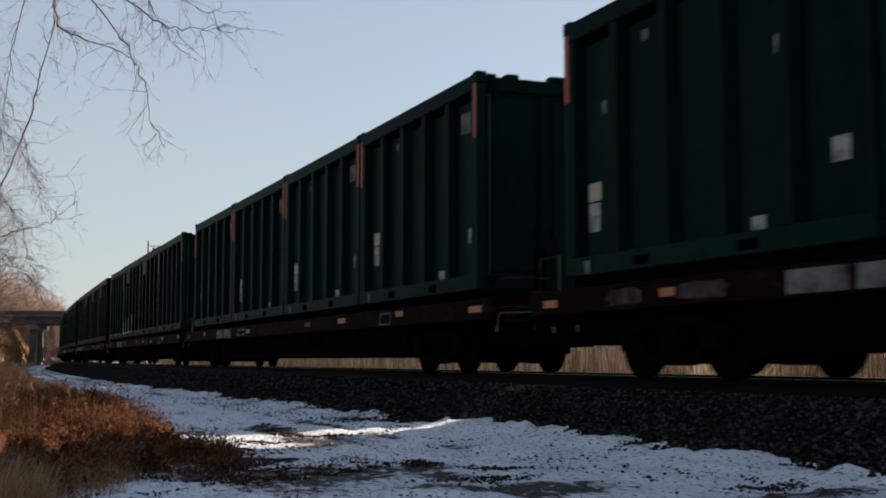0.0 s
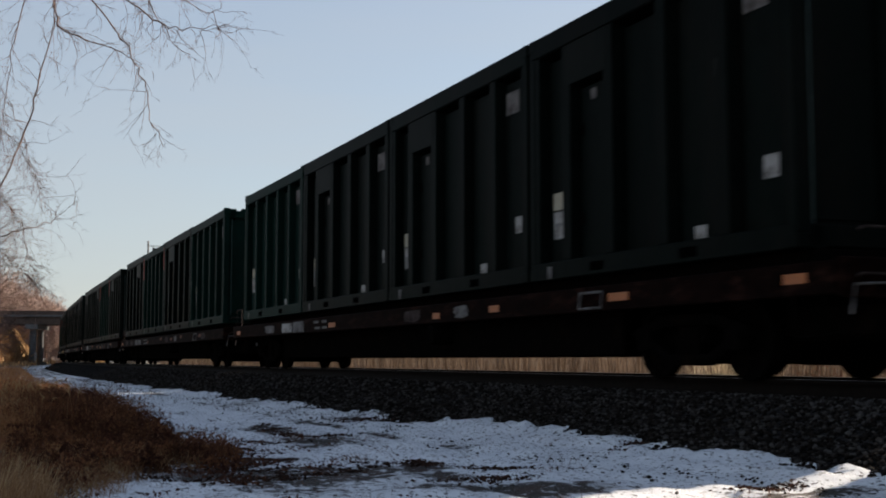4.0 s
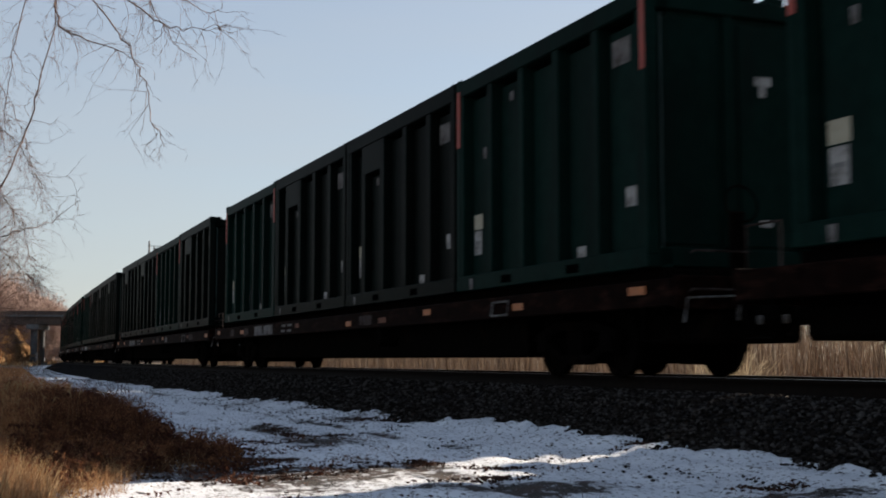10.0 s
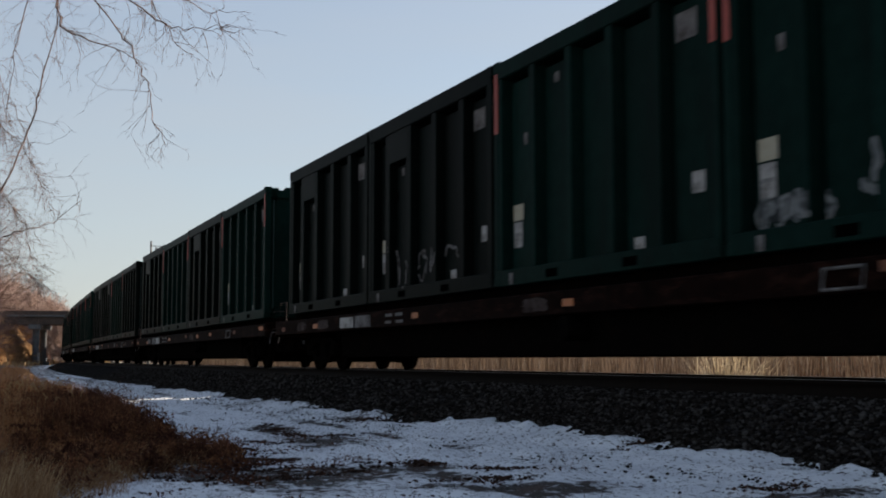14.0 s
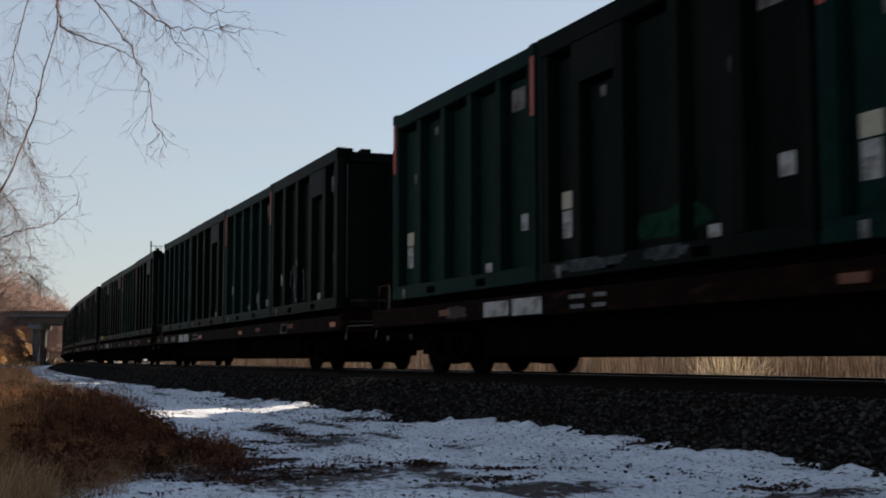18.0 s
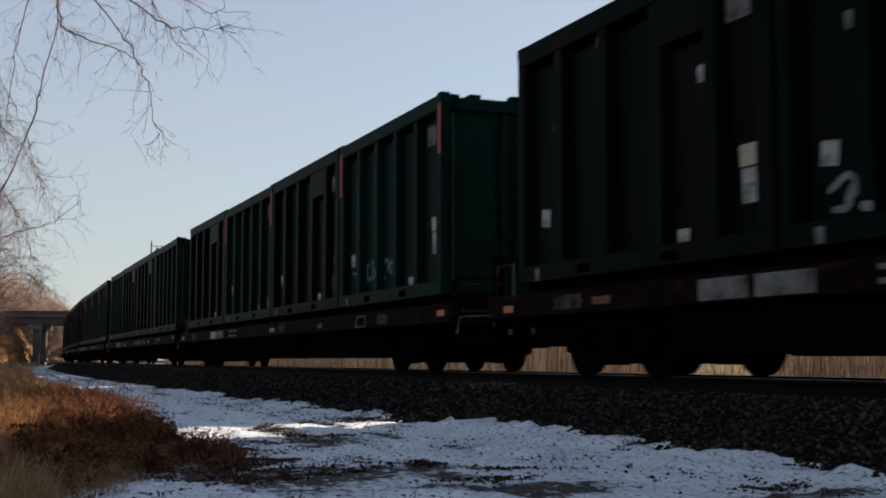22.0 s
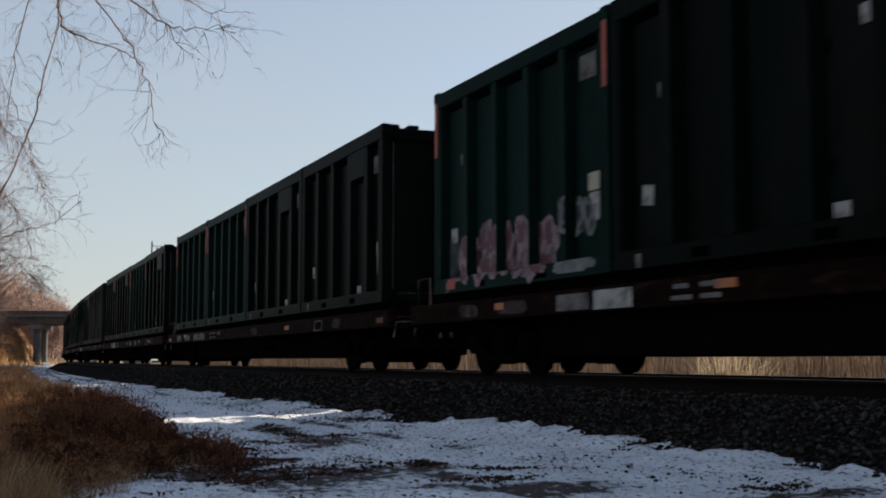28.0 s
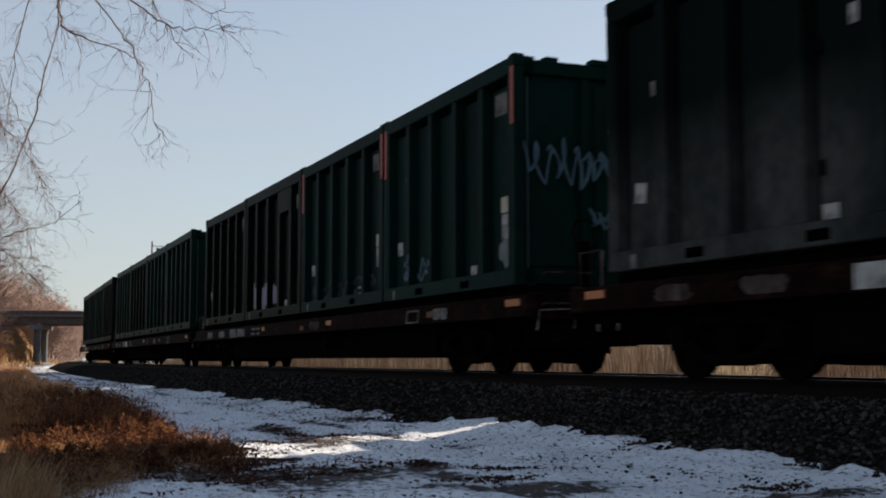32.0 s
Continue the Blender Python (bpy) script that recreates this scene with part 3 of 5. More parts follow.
# straw tufts close by, russet ones behind them
pts, way, size, rng = tufts(520, 75, 31, 6.3, 11.6, 0.18, 2.6, 1.0)
h = near_cap(-pts[:, 0]) * rng.uniform(0.45, 1.05, len(pts)) * np.minimum(size, 1.1)
blades("dry_grass", pts, h, rng.uniform(0.0010, 0.0026, len(pts)), rng.uniform(0.25, 1.0, len(pts)), TANGLE, 32,
       "tangled low brown dead grass on the bank beside the path", "grass", 0.75, way)
rng = np.random.RandomState(36)
n = 1700
u = rng.uniform(6.5, 8.2, n)
pts = np.stack([-u, u * rng.uniform(0.035, 0.090, n) + bend(u), np.zeros(n)], -1)
blades("tall_straw", pts, rng.uniform(0.20, 0.56, n) * (1.0 - 0.5 * (pts[:, 1] / u / 0.105) ** 2), rng.uniform(0.0012, 0.0028, n), rng.uniform(0.1, 0.7, n), GRASS, 37,
       "tall pale straw standing at the corner of the bank", "grass", 0.6)
pts, way, size, rng = tufts(720, 75, 33, 10.6, 34, 0.20, 3.6, 1.4)
h = rng.uniform(0.25, 0.75, len(pts)) * size * np.interp(-pts[:, 0], [10, 12.5, 15, 20, 34], [0.6, 0.85, 1.0, 0.9, 0.7])
h = np.clip(np.minimum(h, height_cap(pts) * rng.uniform(0.7, 1.0, len(pts))), 0.06, 0.9)
blades("russet_grass", pts, h, rng.uniform(0.0012, 0.0032, len(pts)), rng.uniform(0.2, 0.9, len(pts)), RUSSET, 34,
       "rusty red-brown tufts of tall dead grass on the bank", "grass", 0.75, way)
pts, rng = bank_points(15000, 41, 34, 120, 0.0, 6.0, 1.2)
h = np.minimum(rng.uniform(0.1, 0.5, len(pts)), np.maximum(height_cap(pts), 0.1))
blades("far_dry_grass", pts, h, rng.uniform(0.004, 0.009, len(pts)), rng.uniform(0.2, 0.8, len(pts)), RUSSET, 42,
       "tan dry grass bank leading to the bridge", "grass")


def leaf_quads(name, at, rng, small, large, tilt, material, label, category):
    """Small folded leaves, each of two triangles, turned at random."""
    n = len(at)
    d = rng.normal(0, 1, (n, 3)) * np.array([1, 1, tilt])
    d /= np.linalg.norm(d, axis=1)[:, None]
    s = np.cross(d, rng.normal(0, 1, (n, 3)) * np.array([1 - tilt * 0.5, 1 - tilt * 0.5, 1]))
    s /= np.maximum(np.linalg.norm(s, axis=1), 1e-6)[:, None]
    k = rng.uniform(small, large, n)[:, None]
    fold = np.cross(d, s) * k * 0.35
    verts = np.stack([at - d * k, at + s * k * 0.55 + fold, at + d * k, at - s * k * 0.55 + fold], 1).reshape(-1, 3)
    q = np.arange(n)[:, None] * 4
    faces = np.concatenate([q + np.array([[0, 1, 2]]), q + np.array([[0, 2, 3]])])
    ob = part(name, from_arrays(name, verts, faces, material), material)
    return tagged(ob, label, category, kind="stuff")


def build_weeds():
    rng = np.random.RandomState(12)
    segs = []
    for _ in range(980):
        u = 7.6 + 16.0 * rng.rand() ** 1.3
        w = float(grass_edge(u)) + 0.18 - abs(rng.normal(0, 0.75)) - 0.1
        hgt = rng.uniform(0.22, 0.70) * float(np.interp(u, [7, 10, 12, 14, 25], [0.5, 0.6, 0.85, 1.0, 0.8])) * (0.55 + 0.45 * min(1.0, (float(grass_edge(u)) + 0.25 - w) / 0.7))
        if w / u > 0.07:
            hgt = min(hgt, max(0.58 - 0.0135 * u, 0.12))
        hgt = min(hgt, float(near_cap(u)) * rng.uniform(0.8, 1.1))
        p = (-u, w + float(bend(u)), 0.0)
        sprout(segs, rng, p, (rng.normal(0, 0.3), rng.normal(0, 0.3), 1), hgt, 0.0035, 2, 0.05, 0.8, 4, 4)
    # twiggy low shrubs in the middle of the bank
    for _ in range(430):
        u = 9.5 + 9.0 * rng.rand()
        e = float(grass_edge(u))
        w = e + 0.22 - 1.5 * rng.rand() ** 1.2
        hgt = rng.uniform(0.28, 0.52) * float(np.interp(u, [9, 11, 13, 20], [0.6, 0.8, 1.0, 0.8])) * (0.45 + 0.55 * min(1.0, max(e + 0.25 - w, 0.0) / 0.8))
        if w / u > 0.07:
            hgt = min(hgt, 0.58 - 0.0135 * u)
        hgt = min(hgt, float(near_cap(u)) * rng.uniform(0.8, 1.1))
        sprout(segs, rng, (-u, w + float(bend(u)), 0.0), (rng.normal(0, 0.35), rng.normal(0, 0.35), 1), hgt, 0.005, 3, 0.03, 0.85, 4, 4)
    # a low dark tongue of weeds that reaches out onto the snow
    for _ in range(170):
        u, w = rng.normal(11.2, 0.6), rng.normal(2.33, 0.18)
        w = min(w, 2.62)
        sprout(segs, rng, (-u, w, 0.0), (rng.normal(0, 0.6), rng.normal(0, 0.6), 1), rng.uniform(0.08, 0.20), 0.0035, 2, 0.02, 0.9, 3, 4)
    ob = part("red_brown_weeds", twig_mesh("red_brown_weeds", segs, WEED), WEED)
    tagged(ob, "dense withered red-brown weeds at the edge of the snow", "weeds", kind="stuff")
    # withered leaves still on the twigs
    ends = np.array([s[1] for s in segs])
    ends = ends[rng.rand(len(ends)) < 0.62] + rng.normal(0, 0.008, (1, 3))
    leaf_quads("withered_leaves", ends, rng, 0.007, 0.017, 1.0, LEAF, "withered brown leaves clinging to the weeds", "leaves")


build_weeds()
pts, rng = bank_points(9000, 47, 7.0, 15, -0.30, 0.9, 1.2)
blades("low_weeds", pts, rng.uniform(0.04, 0.24, len(pts)), rng.uniform(0.0010, 0.0024, len(pts)), rng.uniform(0.3, 0.9, len(pts)), GRASS, 48,
       "flattened dead weeds poking through thin snow", "weeds")
# sparse stubble in the snow of the path
rng = np.random.RandomState(58)
n = 9000
u, w = 6.5 + 9.5 * rng.rand(n), rng.uniform(0.6, 5.6, n)
keep = smooth_noise(u, w, 61, 0.9) > 0.45 + 0.12 * (w - 2.5)
pts = np.stack([-u, w + bend(u), np.zeros(n)], -1)[keep]
blades("stubble", pts, rng.uniform(0.02, 0.09, len(pts)), rng.uniform(0.001, 0.0022, len(pts)), rng.uniform(0.4, 1.1, len(pts)), WEED, 59,
       "sparse dead stubble and leaves sticking out of the snow", "stubble")

# leaf litter in drifts on the near snow, and dark clods kicked up over the path
rng = np.random.RandomState(63)
n = 17000
u, w = 6.6 + 7.4 * rng.rand(n) ** 0.9, rng.uniform(-0.2, 4.6, n)
keep = smooth_noise(u, w, 64, 0.8) + 0.5 * smooth_noise(u, w, 65, 0.25) > 0.55 + 0.30 * (w - grass_edge(u) - 0.4) - 0.85 * np.exp(-((u - 9.6) / 1.4) ** 2 - ((w - 2.4) / 0.6) ** 2)
at = np.stack([-u, w + bend(u), rng.uniform(0.006, 0.045, n)], -1)[keep]
leaf_quads("leaf_litter", at, rng, 0.009, 0.024, 0.35, LITTER, "red-brown dead leaves and stems littering the snow", "leaves")


def build_mats():
    """Trampled mats of dead leaves and wet soil lying on the snow."""
    rng = np.random.RandomState(67)
    spots = ((12.6, 2.65, 0.45, 0.22), (12.2, 3.05, 0.30, 0.16), (11.2, 3.0, 0.30, 0.22), (9.5, 2.1, 0.35, 0.25), (9.3, 2.45, 0.20, 0.18), (10.3, 2.6, 0.30, 0.26),
             (9.7, 3.0, 0.20, 0.22), (13.6, 3.4, 0.22, 0.12), (15.5, 4.05, 0.45, 0.18), (14.3, 4.2, 0.5, 0.22), (17.6, 5.9, 0.6, 0.26), (18.0, 6.75, 0.6, 0.20),
             (10.0, 3.9, 0.28, 0.26), (9.2, 4.25, 0.15, 0.24), (7.15, 5.6, 0.18, 0.22), (10.6, 6.3, 0.28, 0.20), (8.4, 3.7, 0.14, 0.36))
    at = []
    for u, w, ru, rw in spots:
        n = int(230 * math.sqrt(ru * rw) / 0.25)
        # a few streaks inside each mat
        cu, cw = rng.normal(u, ru * 0.8, 6), rng.normal(w, rw * 0.8, 6)
        k = rng.randint(0, 6, n)
        pu, pw = cu[k] + rng.normal(0, 0.03 + ru * 0.06, n), cw[k] + rng.normal(0, 0.06 + rw * 0.2, n)
        z = 0.018 * smooth_noise(pu, pw, 3, 0.9) + 0.010 * smooth_noise(pu, pw, 5, 0.33) + 0.03 * smooth_noise(pu, pw, 8, 5.0)
        at.append(np.stack([-pu, pw + bend(pu), z + np.clip((pw - 5.6) / 0.9, 0, 1) * 0.085 + rng.uniform(0.002, 0.014, n)], -1))
    leaf_quads("leaf_mats", np.concatenate(at), rng, 0.010, 0.028, 0.18, MATTED, "dark wet mats of dead leaves and soil on the snow", "leaves")


build_mats()


def build_clods():
    rng = np.random.RandomState(81)
    n = 15000
    u, w = 6.6 + 24 * rng.rand(n) ** 1.5, rng.uniform(0.6, 6.7, n)
    band = 0.75 * np.exp(-((w - 3.1) / 0.5) ** 2) + 0.45 * np.exp(-((w - 6.3) / 0.5) ** 2)
    keep = smooth_noise(u, w, 82, 1.1) + 0.9 * smooth_noise(u, w, 83, 0.22) + band > rng.uniform(0.85, 2.4, n)
    u, w = u[keep], w[keep]
    n = len(u)
    ico = bmesh.new()
    bmesh.ops.create_icosphere(ico, subdivisions=1, radius=1.0)
    base = np.array([v.co[:] for v in ico.verts])
    faces = np.array([[v.index for v in f.verts] for f in ico.faces])
    ico.free()
    size = rng.uniform(0.004, 0.013, n) * (0.8 + 0.035 * u)
    shape = base[None] * (1 + rng.uniform(-0.4, 0.4, (n, len(base), 1))) * size[:, None, None]
    shape[..., 0] *= rng.uniform(0.9, 2.6, n)[:, None]
    shape[..., 2] *= 0.6
    z = 0.018 * smooth_noise(u, w, 3, 0.9) + 0.010 * smooth_noise(u, w, 5, 0.33) + 0.03 * smooth_noise(u, w, 8, 5.0)
    z += np.clip((w - 5.6) / 0.9, 0, 1) * 0.085
    shape += np.stack([-u, w + bend(u), z + size * 0.2], -1)[:, None]
    fc = (faces[None] + (np.arange(n) * len(base))[:, None, None]).reshape(-1, 3)
    ob = part("soil_clods", from_arrays("soil_clods", shape.reshape(-1, 3), fc, CLOD), CLOD)
    tagged(ob, "dark soil clods and gravel scattered over the snow", "soil clods", kind="stuff")


build_clods()

# ---------------------------------------------------------------- reeds beyond the track
rng = np.random.RandomState(71)
n = 34000
u, w = rng.uniform(-14, 110, n), 15.5 + 22 * rng.rand(n) ** 1.4
pts = np.stack([-u, w + bend(u), np.full(n, -0.12)], -1)
blades("reeds", pts, rng.uniform(1.8, 3.1, n), rng.uniform(0.006, 0.016, n), rng.uniform(0.05, 0.3, n), REED, 72,
       "dense tan dry reeds in the low ground beyond the track", "reeds")
u, w = rng.uniform(-14, 110, n // 2), 12.6 + 3.5 * rng.rand(n // 2)
pts = np.stack([-u, w + bend(u), np.full(n // 2, -0.12)], -1)
blades("low_reeds", pts, rng.uniform(0.2, 0.8, n // 2), rng.uniform(0.006, 0.014, n // 2), rng.uniform(0.1, 0.6, n // 2), REED, 73,
       "short tan grass along the far side of the track", "grass")


rng = np.random.RandomState(75)
n = 420
u, w = rng.normal(19.0, 0.26, n), rng.normal(13.6, 0.3, n)
pts = np.stack([-u, w + bend(u), np.full(n, -0.12)], -1)
blades("pale_reeds", pts, rng.uniform(0.7, 1.6, n), rng.uniform(0.006, 0.015, n), rng.uniform(0.1, 0.7, n), STRAW, 76,
       "clump of pale straw-coloured reeds beside the track", "reeds")
for i, (u, w, hgt) in enumerate(((19.5, 16.6, 1.5), (17.0, 18.0, 1.8), (57.0, 16.4, 1.3), (61.0, 17.2, 1.5), (9.0, 19.5, 1.6))):
    segs = []
    r2 = np.random.RandomState(500 + i)
    for _ in range(26):
        a = r2.uniform(0, 6.28)
        sprout(segs, r2, (0, 0, 0), (math.cos(a), math.sin(a), 1.3), hgt * r2.uniform(0.6, 1.0), 0.016, 2, 0.0, 0.7, 4, 4)
    bush = tagged(new("bush", twig_mesh("bush", segs, WEED, 3)), "bare dark brown bush among the reeds", "bush", "bushes among the reeds")
    bush.matrix_basis = Matrix.Translation((-u, w + float(bend(u)), -0.13))
# tall stalks with pale seed heads above the grass
stalk_mesh = None
r2 = random.Random(77)
for i in range(46):
    u = r2.uniform(13.0, 17.0)
    w = u * 0.05 + r2.uniform(0.02, 0.80)
    if stalk_mesh is None:
        st = thing("seed_stalk", "tall dry stalk with a feathery seed head", "grass stalk", "seed stalks on the bank")
        part("stem", tube([(0, 0, 0), (0.01, 0, 0.35), (0.03, 0.01, 0.66), (0.06, 0.02, 0.80), (0.11, 0.02, 0.85), (0.16, 0.02, 0.82)], [0.0026, 0.0022, 0.0017, 0.0013, 0.0011, 0.0008], 5), GRASS, st)
        r3 = np.random.RandomState(3)
        fs = np.linspace(0, 1, 16)
        b = tube([(0.045 + 0.125 * f, 0.02 + r3.normal(0, 0.003), float(np.interp(f, [0, 0.2, 0.55, 1], [0.74, 0.80, 0.85, 0.81]))) for f in fs],
                 [float((0.011 if k % 2 else 0.005) * math.sin(math.pi * (0.08 + 0.9 * f)) + 0.0006) for k, f in enumerate(fs)], 5)
        part("seed_head", b, GRASS, st, "pale feathery seed head")
        stalk_mesh = st
    place = Matrix.Translation((-u, w, 0.02)) @ Matrix.Rotation(r2.uniform(0, 6.28), 4, "Z")
    if i == 0:
        st.matrix_basis = place
    else:
        copy_thing(stalk_mesh, place).scale = [r2.uniform(0.5, 0.8)] * 3

# ---------------------------------------------------------------- trees
def build_left_tree():
    """A bare tree beside the path whose drooping branches reach into view; its trunk stands out of view."""
    rng = np.random.RandomState(5)
    tree = thing("bare_tree", "leafless tree with fine drooping pinkish-brown twigs", "tree")
    base = Vector((-12.6, -1.3, 0.0))
    trunk = [base, base + Vector((0.05, 0.1, 2.2)), base + Vector((-0.1, 0.25, 4.4)), base + Vector((0.1, 0.5, 6.4))]
    part("trunk", tube(trunk, [0.15, 0.12, 0.09, 0.05], 10), BARK, tree)
    eye, a = np.array(EYE), HEADING
    fwd = np.array([-math.cos(a) * math.cos(TILT), math.sin(a) * math.cos(TILT), math.sin(TILT)])
    right = np.array([math.sin(a), math.cos(a), 0.0])
    up = np.cross(right, fwd)

    def at(r, h, d):
        """A place r to the right and h above the view's axis, per metre of distance d."""
        return eye + d * (fwd + r * right + h * up)
    limbs = [
        ([(-0.330, 0.300), (-0.316, 0.203), (-0.314, 0.182), (-0.291, 0.170), (-0.268, 0.163), (-0.245, 0.150)], 0.013, 9.5, 26),
        ([(-0.300, 0.262), (-0.286, 0.203), (-0.264, 0.175), (-0.250, 0.150), (-0.242, 0.132), (-0.239, 0.105), (-0.227, 0.083)], 0.012, 9.2, 26),
        ([(-0.380, 0.020), (-0.358, 0.055), (-0.340, 0.097), (-0.330, 0.130), (-0.316, 0.182), (-0.309, 0.225)], 0.015, 10.0, 34),
        ([(-0.390, -0.010), (-0.360, 0.010), (-0.340, 0.017), (-0.319, 0.021), (-0.296, 0.040)], 0.011, 10.5, 18),
        ([(-0.280, 0.235), (-0.258, 0.203), (-0.236, 0.186), (-0.212, 0.177), (-0.178, 0.180)], 0.011, 9.0, 24),
        ([(-0.262, 0.240), (-0.240, 0.205), (-0.222, 0.170), (-0.205, 0.158)], 0.009, 9.3, 14),
        ([(-0.350, 0.250), (-0.340, 0.203), (-0.352, 0.160), (-0.358, 0.110)], 0.010, 10.8, 22),
        ([(-0.230, 0.240), (-0.214, 0.203), (-0.192, 0.192), (-0.180, 0.196)], 0.008, 9.1, 14),
        ([(-0.372, 0.160), (-0.356, 0.125), (-0.340, 0.090), (-0.334, 0.060)], 0.006, 11.0, 30),
        ([(-0.376, 0.130), (-0.362, 0.100), (-0.345, 0.085), (-0.332, 0.060), (-0.322, 0.030)], 0.006, 12.5, 80),
        ([(-0.380, 0.060), (-0.360, 0.045), (-0.342, 0.020), (-0.336, -0.015)], 0.006, 12.8, 80),
        ([(-0.382, 0.000), (-0.362, 0.000), (-0.345, -0.015), (-0.330, -0.030)], 0.006, 13.0, 70),
    ]
    top = np.array(trunk[2])
    for pts, r, d, kids in limbs:
        segs = []
        p = [at(x, y, d + 0.25 * math.sin(3 * i + d * 7)) for i, (x, y) in enumerate(pts)]
        for i in range(len(p) - 1):
            n = 4
            prev = p[i]
            for k in range(1, n + 1):
                q = p[i] + (p[i + 1] - p[i]) * k / n + (rng.normal(0, 0.012, 3) if k < n else 0)
                f0, f1 = (i + (k - 1) / n) / (len(p) - 1), (i + k / n) / (len(p) - 1)
                segs.append((prev, q, 0.72 * r * (1 - 0.75 * f0), 0.72 * r * (1 - 0.75 * f1)))
                prev = q
        for _ in range(kids):
            i = rng.randint(0, len(p) - 1)
            f = rng.rand()
            q, dirn = p[i] + (p[i + 1] - p[i]) * f, p[i + 1] - p[i]
            nd = dirn / np.linalg.norm(dirn) + rng.normal(0, 0.55, 3) + np.array([0, 0, -0.15])
            sprout(segs, rng, q, nd, rng.uniform(0.12, 0.40), 0.0024, 2, 0.14, 0.7, 5, 2)
        # its near end runs back to the trunk
        q = at(pts[0][0], pts[0][1], d)
        src = top + (np.array(trunk[3]) - top) * rng.rand() if q[2] > 3.6 else np.array(trunk[1]) + (top - np.array(trunk[1])) * 0.4
        mid = (src + q) / 2 + np.array([0, 0, 0.35])
        segs.append((src, mid, r * 2.0, r * 1.4))
        segs.append((mid, q, r * 1.4, r))
        part("limb", twig_mesh("limb", segs, BARK, 4), BARK, tree, "drooping limb with fine bare twigs")


build_left_tree()


def brush_tree(name, x, y, height, seed, label, material=BARK, trunk_r=0.08, depth=3, kids=5, n_limbs=16, droop=0.02):
    rng = np.random.RandomState(seed)
    tree = thing(name, label, "tree", m=Matrix.Translation((x, y, 0)))
    line = [(0, 0, 0), (0.1, 0.05, height * 0.35), (-0.05, 0.1, height * 0.7), (0.05, 0.1, height)]
    part("trunk", tube(line, [trunk_r, trunk_r * 0.7, trunk_r * 0.4, 0.006], 8), material, tree)
    segs = []
    for _ in range(n_limbs):
        f = rng.uniform(0.15, 0.95)
        p = np.array([np.interp(f, [0, 0.35, 0.7, 1], [q[k] for q in line]) for k in range(3)])
        a = rng.uniform(0, 6.28)
        sprout(segs, rng, p, (math.cos(a), math.sin(a), rng.uniform(0.5, 1.4)), height * rng.uniform(0.12, 0.25) * (1.15 - f * 0.6),
               trunk_r * 0.35 * (1.1 - f), depth, droop, 0.75, 5, kids)
    part("crown", twig_mesh("crown", segs, material, 3), material, tree, "thicket of bare twigs")
    return tree


for i, (u, w, hgt) in enumerate(((19, 0.35, 5.0), (24, 0.75, 5.2), (31, 1.1, 5.4), (40, 1.6, 6.0), (28, 0.1, 7.0), (55, 2.3, 7.0), (46, 1.3, 8.0))):
    brush_tree("young_tree", -u, w, hgt, 200 + i, "slender leafless sapling with sunlit pinkish twigs", n_limbs=30, kids=4)


def build_woods():
    """A far wood beyond the bridge, leafless and brown."""
    rng = np.random.RandomState(9)
    protos = []
    for k in range(5):
        segs = []
        r2 = np.random.RandomState(300 + k)
        sprout(segs, r2, (0, 0, 0), (0, 0, 1), 1.0, 0.016, 0, 0, 0.6, 6)
        for _ in range(30):
            f = r2.uniform(0.2, 0.95)
            a = r2.uniform(0, 6.28)
            sprout(segs, r2, (0, 0, f), (math.cos(a), math.sin(a), r2.uniform(0.5, 1.6)), 0.40 * (1.15 - f * 0.7), 0.006, 2, 0, 0.8, 4, 4)
        protos.append(segs)
    p0, p1, r0, r1 = [], [], [], []
    for i in range(190):
        s = protos[rng.randint(5)]
        dist = rng.uniform(262, 400)
        ang = rng.uniform(-0.01, 0.105)
        hgt = rng.uniform(13, 20) * (1.0 if ang < 0.058 else np.interp(ang, [0.058, 0.105], [1.0, 0.55])) * dist / 300
        x, y = -dist * math.cos(ang), dist * math.sin(ang)
        c, sn = math.cos(i), math.sin(i)
        m = np.array([[c, -sn, 0], [sn, c, 0], [0, 0, 1.0]]) * hgt
        o = np.array([x, y, -1])
        p0.append(np.array([q[0] for q in s]) @ m.T + o)
        p1.append(np.array([q[1] for q in s]) @ m.T + o)
        r0.append(np.maximum(np.array([q[2] for q in s]) * hgt, 0.05))
        r1.append(np.maximum(np.array([q[3] for q in s]) * hgt, 0.035))
    segs = list(zip(np.concatenate(p0), np.concatenate(p1), np.concatenate(r0), np.concatenate(r1)))
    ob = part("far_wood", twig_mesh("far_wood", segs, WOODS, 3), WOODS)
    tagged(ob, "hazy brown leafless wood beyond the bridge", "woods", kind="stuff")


build_woods()


